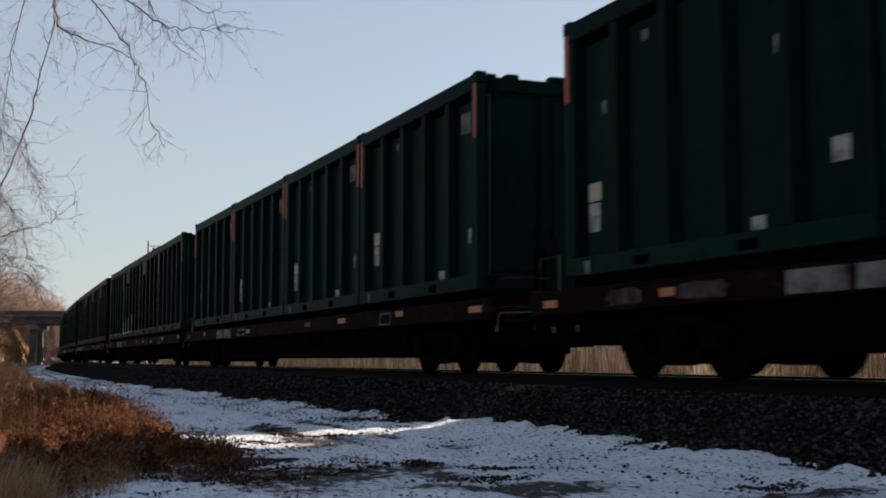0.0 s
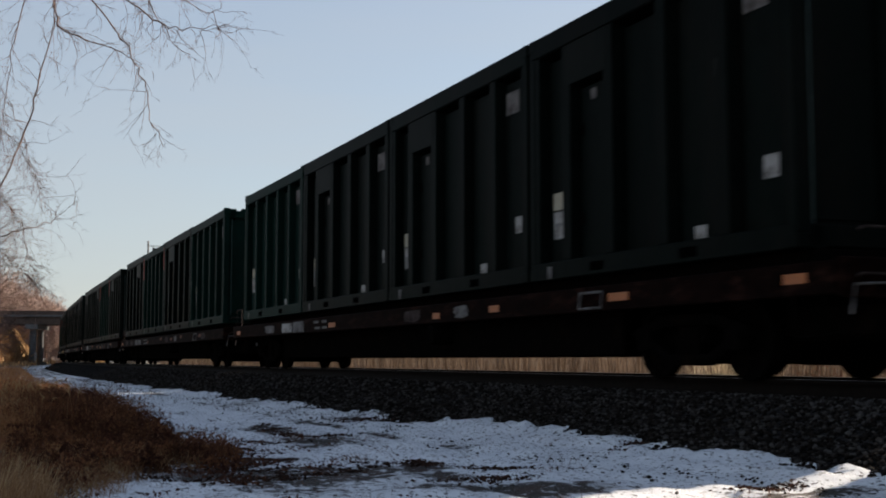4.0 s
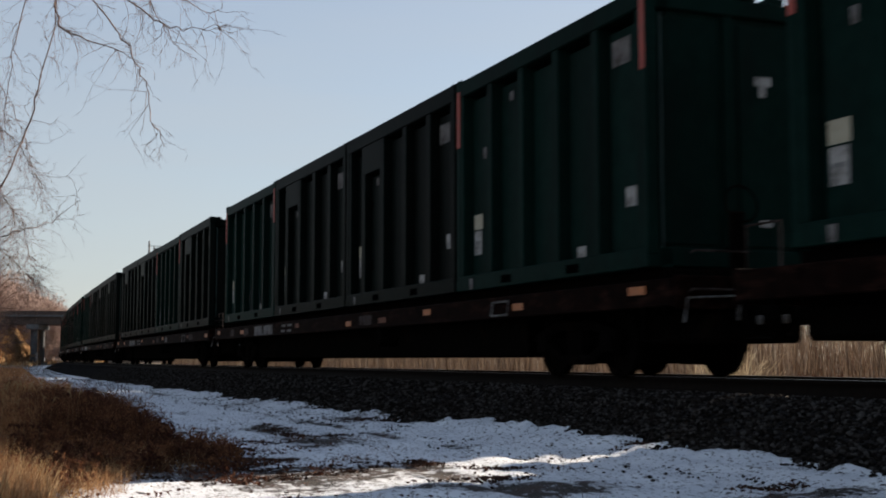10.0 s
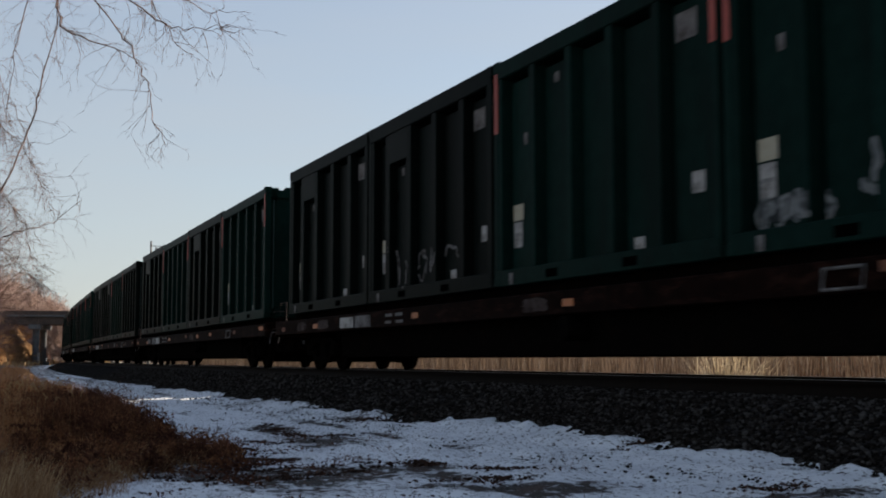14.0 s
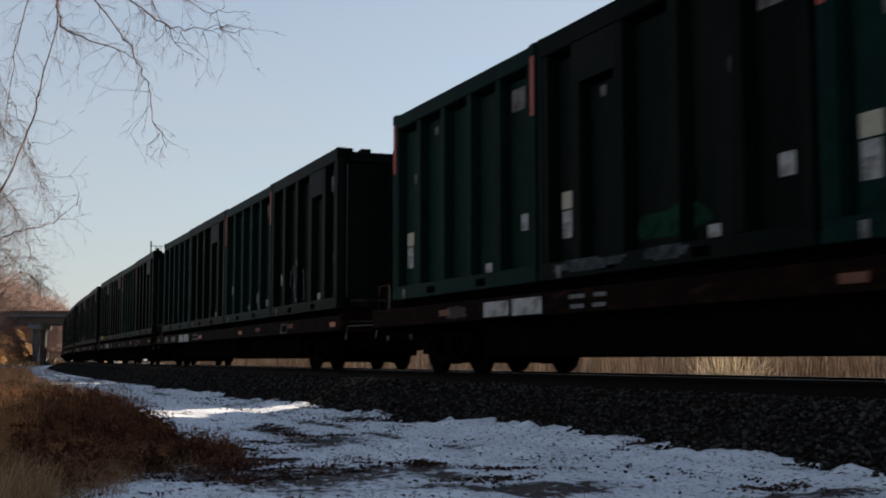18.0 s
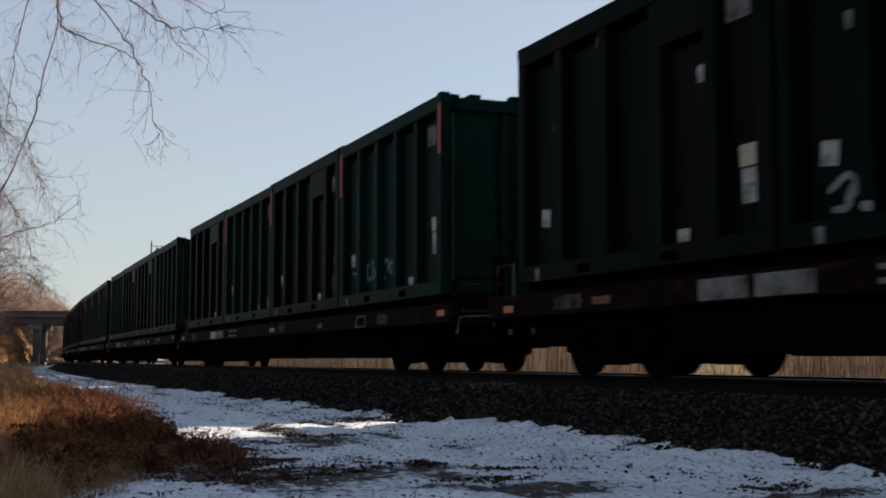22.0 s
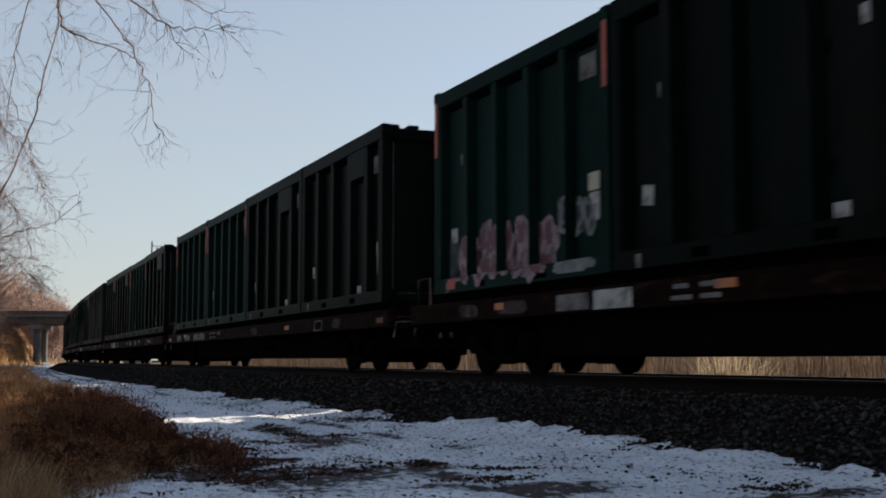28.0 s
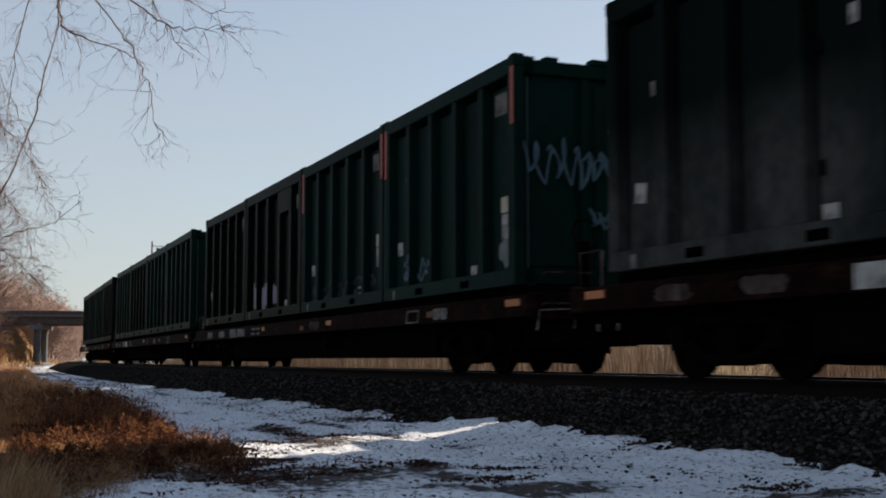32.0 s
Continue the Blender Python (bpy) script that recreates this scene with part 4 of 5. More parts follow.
# ---------------------------------------------------------------- the road bridge
def build_bridge():
    dist = 226.0
    m = track_pose(dist) @ Matrix.Rotation(radians(-9), 4, "Z")
    br = thing("road_bridge", "brown steel girder road bridge on concrete piers over the track", "bridge", m=m)
    part("girder", box(-4.2, -3.7, -60, 46, 7.0, 8.3, 0.05), GIRDER, br)
    part("girder", box(3.7, 4.2, -60, 46, 7.0, 8.3, 0.05), GIRDER, br)
    part("deck", box(-4.8, 4.8, -60, 46, 8.31, 8.65, 0.05), CONCRETE, br)
    part("parapet", box(-4.8, -4.55, -60, 46, 8.66, 9.35, 0.03), GIRDER, br, "brown bridge parapet")
    part("parapet", box(4.55, 4.8, -60, 46, 8.66, 9.35, 0.03), GIRDER, br, "brown bridge parapet")
    for y in (-6.4, 6.4):
        pier = part("pier", box(-4.0, 4.0, y - 0.9, y + 0.9, -0.4, 0.5, 0.04), CONCRETE, br, "concrete bridge pier with two columns")
        part("pier_cap", box(-4.6, 4.6, y - 1.05, y + 1.05, 6.2, 6.98, 0.05), CONCRETE, pier)
        for x in (-2.9, 2.9):
            b = bmesh.new()
            bmesh.ops.create_cone(b, cap_ends=True, segments=16, radius1=0.62, radius2=0.58, depth=5.68, matrix=Matrix.Translation((x, y, 3.35)))
            part("column", b, CONCRETE, pier)
    post = thing("marker_post", "small white marker post beside the bridge pier", "post", m=m @ Matrix.Translation((6.0, -5.2, 0)))
    part("shaft", box(-0.18, 0.18, -0.18, 0.18, -0.3, 2.0, 0.02), WHITE, post)
    part("cap", box(-0.22, 0.22, -0.22, 0.22, 2.001, 2.12, 0.02), WHITE, post)
    # grassy approach bank on the near-left side
    b = bmesh.new()
    prof = [(-70, 7.2), (-30, 7.0), (-12.0, 6.7), (-9.6, 4.2), (-7.9, 0.9), (-7.4, -0.3)]
    rows = []
    for x in (-20, -6, 8, 24):
        drop = 0.0 if abs(x) < 9 else 1.0
        rows.append([b.verts.new((x + 0.6 * math.sin(y * 1.7), y, -0.4 if drop else z + 0.25 * math.sin(y * 0.9 + x))) for y, z in prof])
    for r0, r1 in zip(rows, rows[1:]):
        for k in range(len(prof) - 1):
            b.faces.new((r0[k], r1[k], r1[k + 1], r0[k + 1]))
    bmesh.ops.subdivide_edges(b, edges=b.edges, cuts=7, use_grid_fill=True)
    for v in b.verts:
        v.co += Vector((0.3, 0.4, 0.40)) * noise.noise(v.co * 0.45) + Vector((0, 0, 0.15)) * noise.noise(v.co * 1.3)
    bank = part("approach_bank", b, TANSOIL, smooth=True)
    bank.matrix_basis = m
    tagged(bank, "tan grassy embankment carrying the road up to the bridge", "embankment", kind="structure")
    rng = np.random.RandomState(66)
    segs = []
    for _ in range(260):
        y = -7.0 - 7.0 * rng.rand()
        x = rng.uniform(-6, 16)
        z = float(np.interp(-y, [7.4, 7.9, 9.6, 12.0, 30], [-0.3, 0.9, 4.2, 6.7, 7.0])) * (1.0 if x < 8 else (20 - x) / 12) - 0.3
        p = m @ Vector((x, y, z))
        sprout(segs, rng, p, (rng.normal(0, 0.5), rng.normal(0, 0.5), 1), rng.uniform(0.7, 2.0), 0.05, 2, 0.0, 0.8, 3, 4)
    segs = [(a, c, max(r, 0.025), max(s, 0.018)) for a, c, r, s in segs]
    for _ in range(130):
        # taller shrubs on the sunny ground before the bank
        x, y = rng.uniform(9, 44), -7.9 - 5.2 * rng.rand()
        tall = rng.uniform(1.2, 5.0) * min(1.0, (-y - 6.3) / 4.0)
        for _ in range(3):
            sprout(segs, rng, m @ Vector((x, y, -0.3)), (rng.normal(0, 0.45), rng.normal(0, 0.45), 1), tall, 0.05, 2, 0.0, 0.8, 4, 5)
    segs = [(a, c, max(r, 0.025), max(s, 0.018)) for a, c, r, s in segs]
    ob = part("bank_brush", twig_mesh("bank_brush", segs, GRASS), GRASS)
    tagged(ob, "golden-brown brush and tall grass covering the bridge bank", "brush", kind="stuff")
    rng = np.random.RandomState(67)
    n = 5000
    u, w = rng.uniform(150, 330, n), rng.uniform(-16, 15, n)
    pts = np.stack([-u, w + bend(u), np.full(n, -0.1)], -1)
    keep = (np.abs(w - TRACK_Y) > 3.4) & ((w < 3.6) | (w > 12.5))
    blades("far_brush", pts[keep], rng.uniform(0.4, 1.5, keep.sum()) * np.interp(u[keep], [150, 230], [0.4, 1.0]), rng.uniform(0.05, 0.14, keep.sum()),
           rng.uniform(0.1, 0.5, keep.sum()), GRASS, 68, "tan brush on the far ground round the bridge", "brush")


TANSOIL = mat("dry_grass_bank", (0.26, 0.155, 0.080), (0.42, 0.27, 0.145), 0.95, 0, 1.6, 0.6, (0.19, 0.105, 0.055), 0.45, 0.65, 0.8, 0.3, gloss=0.0)
build_bridge()


# ---------------------------------------------------------------- signal mast behind the train
def build_signal():
    eye_way = Vector((-math.cos(0.159), math.sin(0.159), 0)) * 100
    sg = thing("signal_mast", "grey steel railway signal mast with railed platform", "signal", m=Matrix.Translation((eye_way.x, eye_way.y, -0.1)))
    part("pole", tube([(0, 0, 0), (0, 0, 10.4)], [0.12, 0.07], 10), WHITE, sg)
    part("platform", box(-0.3, 0.3, 0.0, 1.1, 9.1, 9.18, 0.01), PALE, sg)
    for y in (0.35, 0.75, 1.08):
        part("rail_post", tube([(0.27, y, 9.18), (0.27, y, 10.0)], 0.03, 6), WHITE, sg)
    part("hand_rail", tube([(0.27, 0.0, 10.0), (0.27, 1.1, 10.0)], 0.03, 6), WHITE, sg)
    hd = part("signal_head", box(0.12, 0.34, 0.30, 0.62, 9.3, 9.85, 0.03), WHITE, sg)
    for z in (9.45, 9.7):
        b = bmesh.new()
        bmesh.ops.create_cone(b, cap_ends=True, segments=14, radius1=0.1, radius2=0.1, depth=0.12,
                              matrix=Matrix.Translation((0.40, 0.46, z)) @ Matrix.Rotation(radians(90), 4, "Y"))
        part("lens_hood", b, STEEL, hd)
    part("base", box(-0.35, 0.35, -0.35, 0.35, -0.2, 0.5, 0.03), CONCRETE, sg)


build_signal()

# ---------------------------------------------------------------- containers
C_LEN, C_HALF, C_H, C_PITCH = 5.94, 1.22, 3.44, 6.02
REC = 0.15


def panel_plan(kind):
    """(left, right, top) of each recessed panel of the near side, along the container."""
    L = C_LEN / 2
    if kind == "A":
        w = (C_LEN - 0.36) / 5
        return [(-L + 0.18 + i * w + 0.09, -L + 0.18 + (i + 1) * w - 0.09, 3.18) for i in range(5)], None
    plan = [(-L + 0.30, -L + 0.98, 3.18), (-0.62, 0.40, 3.18), (0.62, 1.62, 3.18), (1.84, L - 0.22, 3.18)]
    door = (-L + 1.22, -0.86, 2.62)
    if kind == "M":
        plan = [(-b, -a, t) for a, b, t in plan][::-1]
        door = (-door[1], -door[0], door[2])
    return plan, door


def sticker(name, x, z, w, h, material, parent, y=-C_HALF, sink=REC, label="", tilt=0.0):
    """A thin plate stuck on the near side."""
    b = box(-w / 2, w / 2, -0.006, 0.0, -h / 2, h / 2)
    ob = part(name, b, material, parent, label)
    ob.matrix_basis = Matrix.Translation((x, y + sink - 0.004, z)) @ Matrix.Rotation(tilt, 4, "Y")
    return ob


def container(kind, paint, label, variant, red=False, snow=False, right_stack=False):
    """A tall ribbed waste container; its near side faces minus y, its front end plus x."""
    L, W, H = C_LEN / 2, C_HALF, C_H
    rng = random.Random(variant * 7 + ord(kind))
    c = thing("container", label, "container", "containers on the train")
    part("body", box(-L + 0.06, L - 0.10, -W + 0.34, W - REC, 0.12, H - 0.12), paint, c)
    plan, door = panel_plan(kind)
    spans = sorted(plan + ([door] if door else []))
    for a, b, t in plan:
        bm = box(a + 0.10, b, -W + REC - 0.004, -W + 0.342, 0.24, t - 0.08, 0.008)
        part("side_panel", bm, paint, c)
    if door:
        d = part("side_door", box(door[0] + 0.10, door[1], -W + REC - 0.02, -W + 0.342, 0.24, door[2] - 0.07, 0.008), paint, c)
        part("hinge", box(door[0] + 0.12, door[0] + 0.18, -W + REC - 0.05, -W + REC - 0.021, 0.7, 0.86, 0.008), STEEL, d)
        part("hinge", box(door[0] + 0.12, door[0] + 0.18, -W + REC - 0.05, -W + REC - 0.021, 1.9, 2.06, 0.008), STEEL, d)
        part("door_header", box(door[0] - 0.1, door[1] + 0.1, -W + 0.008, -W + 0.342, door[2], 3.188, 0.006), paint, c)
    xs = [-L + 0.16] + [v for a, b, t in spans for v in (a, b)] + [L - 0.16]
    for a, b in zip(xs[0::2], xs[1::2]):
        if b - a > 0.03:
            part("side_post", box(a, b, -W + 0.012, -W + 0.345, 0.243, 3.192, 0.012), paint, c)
    part("top_rail", box(-L + 0.02, L - 0.02, -W, -W + 0.36, 3.19, H + (0.042 if door else 0.015), 0.018), paint, c)
    part("bottom_rail", box(-L + 0.02, L - 0.02, -W, -W + 0.36, 0.0, 0.245, 0.012), paint, c)
    # pocket shade is put into the colour: near-black plates, no openings cut
    for x in (-1.05, 1.05):
        part("fork_pocket", box(x - 0.18, x + 0.18, -W - 0.003, -W + 0.02, 0.05, 0.17, 0.004), BLACK, c)
    # the far side, posts and rails in one wall
    wall = box(-L + 0.02, L - 0.02, W - REC - 0.02, W, 3.19, H - 0.03)
    box(-L + 0.02, L - 0.02, W - REC - 0.02, W, 0.0, 0.245, 0.0, wall)
    for i in range(6):
        x = -L + 0.25 + i * (C_LEN - 0.5) / 5
        box(x - 0.09, x + 0.09, W - REC - 0.01, W - 0.012, 0.2, 3.2, 0.0, wall)
    for sx in (-1, 1):
        box(*sorted((sx * (L - 0.16), sx * (L - 0.005))), W - 0.16, W - 0.004, 0.16, H + 0.04, 0.0, wall)
    part("side_wall", wall, paint, c)
    for sx in (-1, 1):
        for sy in (-1,):
            part("corner_post", box(*sorted((sx * (L - 0.16), sx * (L - 0.005))), *sorted((sy * (W - 0.16), sy * (W - 0.004))), 0.16, H - 0.14, 0.014), paint, c)
            for z0, z1 in ((0.0, 0.158), (H - 0.138, H + 0.045)):
                part("corner_casting", box(*sorted((sx * (L - 0.19), sx * (L + 0.004))), *sorted((sy * (W - 0.18), sy * (W + 0.004))), z0, z1, 0.016), paint, c)
    # front end with its doors
    for y in (-0.62, 0.62):
        e = part("end_door", box(L - 0.11, L - 0.075, y - 0.44, y + 0.44, 0.30, 3.10, 0.008), paint, c)
        if y < 0:
            part("locking_bar", tube([(L - 0.05, y - 0.36, 0.22), (L - 0.05, y - 0.36, 3.14)], 0.013, 6), TEAL, e, "worn pale locking bar")
    for y, w in ((-1.08, 0.09), (0.0, 0.13), (1.08, 0.09)):
        part("end_post", box(L - 0.12, L - 0.03, y - w / 2, y + w / 2, 0.26, 3.18, 0.012), paint, c)
    part("end_header", box(L - 0.12, L - 0.02, -W + 0.17, W - 0.17, 3.19, H - 0.03, 0.015), paint, c)
    part("end_sill", box(L - 0.12, L - 0.02, -W + 0.17, W - 0.17, 0.02, 0.25, 0.015), paint, c)
    roof = box(-L + 0.05, L - 0.05, -W + 0.13, W - 0.13, H - 0.119, H - 0.06, 0.01)
    for i in range(6):
        x = -L + 0.6 + i * 0.95
        box(x - 0.05, x + 0.05, -W + 0.15, W - 0.15, H - 0.061, H - 0.015, 0.01, roof)
    for y, hh in ((-0.55, 0.05), (0.78, 0.075), (-0.95, 0.03)):
        box(L - 0.32, L - 0.06, y - 0.11, y + 0.11, H - 0.061, H + hh, 0.015, roof)
    part("roof", roof, paint, c)
    part("lid_latch", box(L - 0.20, L + 0.0, 0.1, 0.42, H - 0.03, H + 0.06, 0.015), paint, c)
    if snow:
        b = bmesh.new()
        bmesh.ops.create_grid(b, x_segments=14, y_segments=8, size=0.5)
        for v in b.verts:
            e = min(0.5 - abs(v.co.x), 0.5 - abs(v.co.y))
            v.co = Vector((v.co.x * 2.6 + L - 1.55, v.co.y * 1.9, H - 0.02 + min(e * 1.2, 0.10) * (0.7 + 0.5 * noise.noise(v.co * 5))))
        part("roof_snow", b, SNOWMAT, c, "patch of snow lying on the roof", True)
    if red:
        for x0, z0 in ((L - 0.15, 2.42), (-L + 0.03, 2.36)):
            part("red_marker", box(x0, x0 + 0.12, -W - 0.002, -W + 0.10, z0, 3.30, 0.006), RED, c, "faded red reflective strip")
    # labels and plates: the information stack sits at one end, a plain plate at the other
    f = 1 if right_stack else -1
    jx, jz = rng.uniform(-0.06, 0.06), rng.uniform(-0.06, 0.06)
    sticker("label_plate", 2.20 + jx, 2.83 + jz, 0.44, 0.34, PALE, c, label="weathered white label")
    over = REC - 0.022 if kind == "M" else REC
    sticker("label_plate", 1.50 + jx, 2.20 + jz, 0.12, 0.20, WHITE, c, sink=over)
    sticker("label_plate", -2.08 + jx, 2.20 + jz, 0.11, 0.18, PALE, c)
    high = 1.27 if variant % 2 else 1.10
    sticker("placard", f * 2.34 + jx, high, 0.32, 0.24, CREAM, c, label="yellowed placard")
    sheet = sticker("placard", f * 2.35 + jx, high - 0.335, 0.27, 0.38, WHITE, c, label="white information sheet")
    part("printed_bar", box(-0.10, 0.10, -0.009, -0.0065, -0.02, 0.03), INK, sheet)
    sticker("label_plate", -f * 2.40 + jx, 0.95 + jz, 0.25, 0.25, WHITE, c, tilt=0.12 if variant % 3 == 0 else 0.0)
    sticker("label_plate", 1.10 + jx, 0.33, 0.23, 0.17, WHITE, c, sink=over)
    sticker("label_plate", -2.35, 0.10, 0.12, 0.17, PALE, c, sink=0.0)
    if right_stack:
        sticker("label_plate", -0.85 + jx, 3.10, 0.15, 0.14, PALE, c)
    else:
        sticker("label_plate", -1.30 if door else -1.12, 2.42 if door else 2.90, 0.14, 0.14, PALE, c, sink=REC - 0.016 if door else REC)
    # front end labels
    b = box(L - 0.073, L - 0.068, 0.40, 0.66, 2.34, 2.46)
    box(L - 0.073, L - 0.068, 0.47, 0.58, 2.20, 2.338, 0.0, b)
    part("end_label", b, WHITE, c, "white T-shaped label")
    part("end_label", box(L - 0.073, L - 0.068, 0.45, 0.64, 0.55, 0.64), WHITE, c)
    return c


MINT = mat("pale_green_spray_paint", (0.10, 0.26, 0.14), (0.20, 0.42, 0.24), 0.7, 0, 6, 4, (0.05, 0.13, 0.07), 0.5, 0.7)
TEAL = mat("worn_teal_steel", (0.008, 0.024, 0.020), (0.018, 0.042, 0.036), 0.6, 0, 9, 3, (0.02, 0.03, 0.028))
BLACK = mat("pocket_shade_black", (0.0008, 0.0008, 0.0008), (0.0016, 0.0016, 0.0015), 0.9, 0, 10, gloss=0.0)
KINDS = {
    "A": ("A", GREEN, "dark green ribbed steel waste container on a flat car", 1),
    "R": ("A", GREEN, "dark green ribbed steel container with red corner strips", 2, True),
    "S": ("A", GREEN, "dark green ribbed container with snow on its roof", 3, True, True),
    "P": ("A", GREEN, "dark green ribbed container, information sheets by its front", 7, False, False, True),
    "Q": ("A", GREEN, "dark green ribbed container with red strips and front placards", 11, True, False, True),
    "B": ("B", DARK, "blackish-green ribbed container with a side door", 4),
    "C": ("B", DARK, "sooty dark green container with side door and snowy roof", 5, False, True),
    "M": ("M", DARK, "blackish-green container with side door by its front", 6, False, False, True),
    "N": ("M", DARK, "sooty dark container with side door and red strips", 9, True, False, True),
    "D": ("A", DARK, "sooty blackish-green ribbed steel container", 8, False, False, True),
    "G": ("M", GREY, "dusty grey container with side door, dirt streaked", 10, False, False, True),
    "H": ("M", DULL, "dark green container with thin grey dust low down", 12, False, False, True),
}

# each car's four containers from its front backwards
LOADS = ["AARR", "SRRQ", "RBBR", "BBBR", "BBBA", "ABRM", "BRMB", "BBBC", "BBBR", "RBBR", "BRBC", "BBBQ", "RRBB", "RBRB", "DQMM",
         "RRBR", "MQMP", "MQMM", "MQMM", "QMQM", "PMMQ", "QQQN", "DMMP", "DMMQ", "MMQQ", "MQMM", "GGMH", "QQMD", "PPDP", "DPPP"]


# ---------------------------------------------------------------- flat car
CAR_PITCH, DECK, CAR_HALF = 26.73, 1.30, 12.72


def flat_car():
    car = thing("flat_car", "long rusty brown container flat car on four axles", "rail car", "flat cars of the train")
    H = CAR_HALF
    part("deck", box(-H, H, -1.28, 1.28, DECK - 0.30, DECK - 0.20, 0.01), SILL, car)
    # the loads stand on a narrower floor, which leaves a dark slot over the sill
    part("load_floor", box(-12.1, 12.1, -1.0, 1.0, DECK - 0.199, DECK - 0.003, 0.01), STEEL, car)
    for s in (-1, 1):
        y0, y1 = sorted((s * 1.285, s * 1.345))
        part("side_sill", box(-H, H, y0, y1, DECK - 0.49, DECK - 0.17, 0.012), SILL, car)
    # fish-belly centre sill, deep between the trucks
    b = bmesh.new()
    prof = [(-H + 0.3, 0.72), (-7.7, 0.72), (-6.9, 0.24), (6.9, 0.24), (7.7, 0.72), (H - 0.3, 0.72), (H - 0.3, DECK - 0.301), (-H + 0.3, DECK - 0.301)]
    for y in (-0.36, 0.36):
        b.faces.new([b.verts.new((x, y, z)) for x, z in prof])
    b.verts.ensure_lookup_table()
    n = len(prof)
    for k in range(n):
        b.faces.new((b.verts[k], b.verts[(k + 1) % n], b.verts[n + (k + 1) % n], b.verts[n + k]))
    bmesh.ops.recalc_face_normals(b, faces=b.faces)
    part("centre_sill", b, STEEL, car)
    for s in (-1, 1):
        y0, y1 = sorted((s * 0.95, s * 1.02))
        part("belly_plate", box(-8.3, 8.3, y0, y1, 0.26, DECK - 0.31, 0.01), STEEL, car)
    part("brake_cylinder", lathe_y([(0.02, -0.5), (0.17, -0.48), (0.17, 0.2), (0.06, 0.25), (0.05, 0.5)], 14, None, -0.9), STEEL, car).matrix_basis = \
        Matrix.Translation((2.6, 0, 0.62))
    # ends
    for s in (-1, 1):
        part("end_sill", box(*sorted((s * H, s * (H + 0.07))), -1.33, 1.33, DECK - 0.52, DECK - 0.14, 0.015), SILL, car)
        cp = part("coupler", box(*sorted((s * (H + 0.02), s * (H + 0.46))), -0.28, 0.28, 0.60, 1.06, 0.05), STEEL, car)
        b = box(*sorted((s * (H + 0.26), s * (H + 0.405))), -0.2, 0.2, 0.66, 1.0, 0.05)
        part("knuckle", b, STEEL, cp)
        part("brake_hose", tube([(s * (H + 0.05), -0.4, 0.85), (s * (H + 0.16), -0.42, 0.6), (s * (H + 0.3), -0.40, 0.45), (s * (H + 0.38), -0.36, 0.48)],
                                0.026, 6), STEEL, car)
        part("hose_fitting", box(*sorted((s * (H + 0.33), s * (H + 0.40))), -0.44, -0.40, 0.60, 0.70, 0.01), PALE, car)
        part("uncoupling_lever", tube([(s * (H + 0.10), -1.25, 0.62), (s * (H + 0.10), -1.2, 0.9), (s * (H + 0.12), -0.2, 0.95)], 0.014, 6), PALE, car)
        part("sill_step", tube([(s * (H - 0.15), -1.36, DECK - 0.48), (s * (H - 0.15), -1.36, 0.42), (s * (H - 0.6), -1.36, 0.42),
                                (s * (H - 0.6), -1.36, DECK - 0.48)], 0.016, 6), STEEL, car)
        part("draft_gear", box(*sorted((s * 10.95, s * 12.55)), -0.62, 0.62, 0.40, 0.80, 0.06), STEEL, car)
    part("hand_rail", tube([(-H + 0.06, -1.24, DECK - 0.2), (-H + 0.06, -1.24, DECK + 0.30), (-H + 0.62, -1.24, DECK + 0.30), (-H + 0.62, -1.24, DECK - 0.2)], 0.017, 6), FADED, car,
         "bent worn handrail")
    for z, y0, y1 in ((DECK + 0.14, -1.15, -0.35), (DECK - 0.30, -1.18, -0.55)):
        part("end_bar", tube([(H + 0.11, y0, z - 0.03), (H + 0.11, y0 + 0.05, z), (H + 0.11, y1, z)], 0.015, 6), FADED, car, "worn grab bar across the end")
    stand = part("hand_brake", box(H - 0.02, H + 0.06, -0.56, -0.36, DECK - 0.2, DECK + 0.62, 0.02), STEEL, car, "hand brake on a short stand")
    rim = part("brake_wheel", tube([(0.22 * math.cos(a), 0.22 * math.sin(a), 0) for a in (2 * math.pi * k / 18 for k in range(19))], 0.014, 5), STEEL, stand)
    rim.matrix_basis = Matrix.Translation((H + 0.12, -0.46, DECK + 0.70)) @ Matrix.Rotation(radians(78), 4, "Y")
    part("grab_frame", tube([(7.85, -1.37, 1.05), (7.85, -1.39, 0.85), (8.40, -1.39, 0.85), (8.40, -1.37, 1.05), (7.85, -1.37, 1.05)], 0.018, 6), PALE, car, "pale square grab iron")
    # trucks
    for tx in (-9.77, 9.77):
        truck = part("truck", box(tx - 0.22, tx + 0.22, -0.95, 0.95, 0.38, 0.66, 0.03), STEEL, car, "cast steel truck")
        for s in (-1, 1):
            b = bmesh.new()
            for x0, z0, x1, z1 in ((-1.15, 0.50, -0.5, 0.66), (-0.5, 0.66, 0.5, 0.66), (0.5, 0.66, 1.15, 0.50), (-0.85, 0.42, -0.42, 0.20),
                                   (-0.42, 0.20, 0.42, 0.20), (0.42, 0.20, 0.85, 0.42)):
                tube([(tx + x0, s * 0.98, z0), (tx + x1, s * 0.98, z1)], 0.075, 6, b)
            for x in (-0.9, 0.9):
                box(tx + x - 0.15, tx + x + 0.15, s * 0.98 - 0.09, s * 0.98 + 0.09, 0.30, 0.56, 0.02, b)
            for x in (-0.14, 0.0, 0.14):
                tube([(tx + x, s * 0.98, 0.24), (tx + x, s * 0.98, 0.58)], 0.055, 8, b)
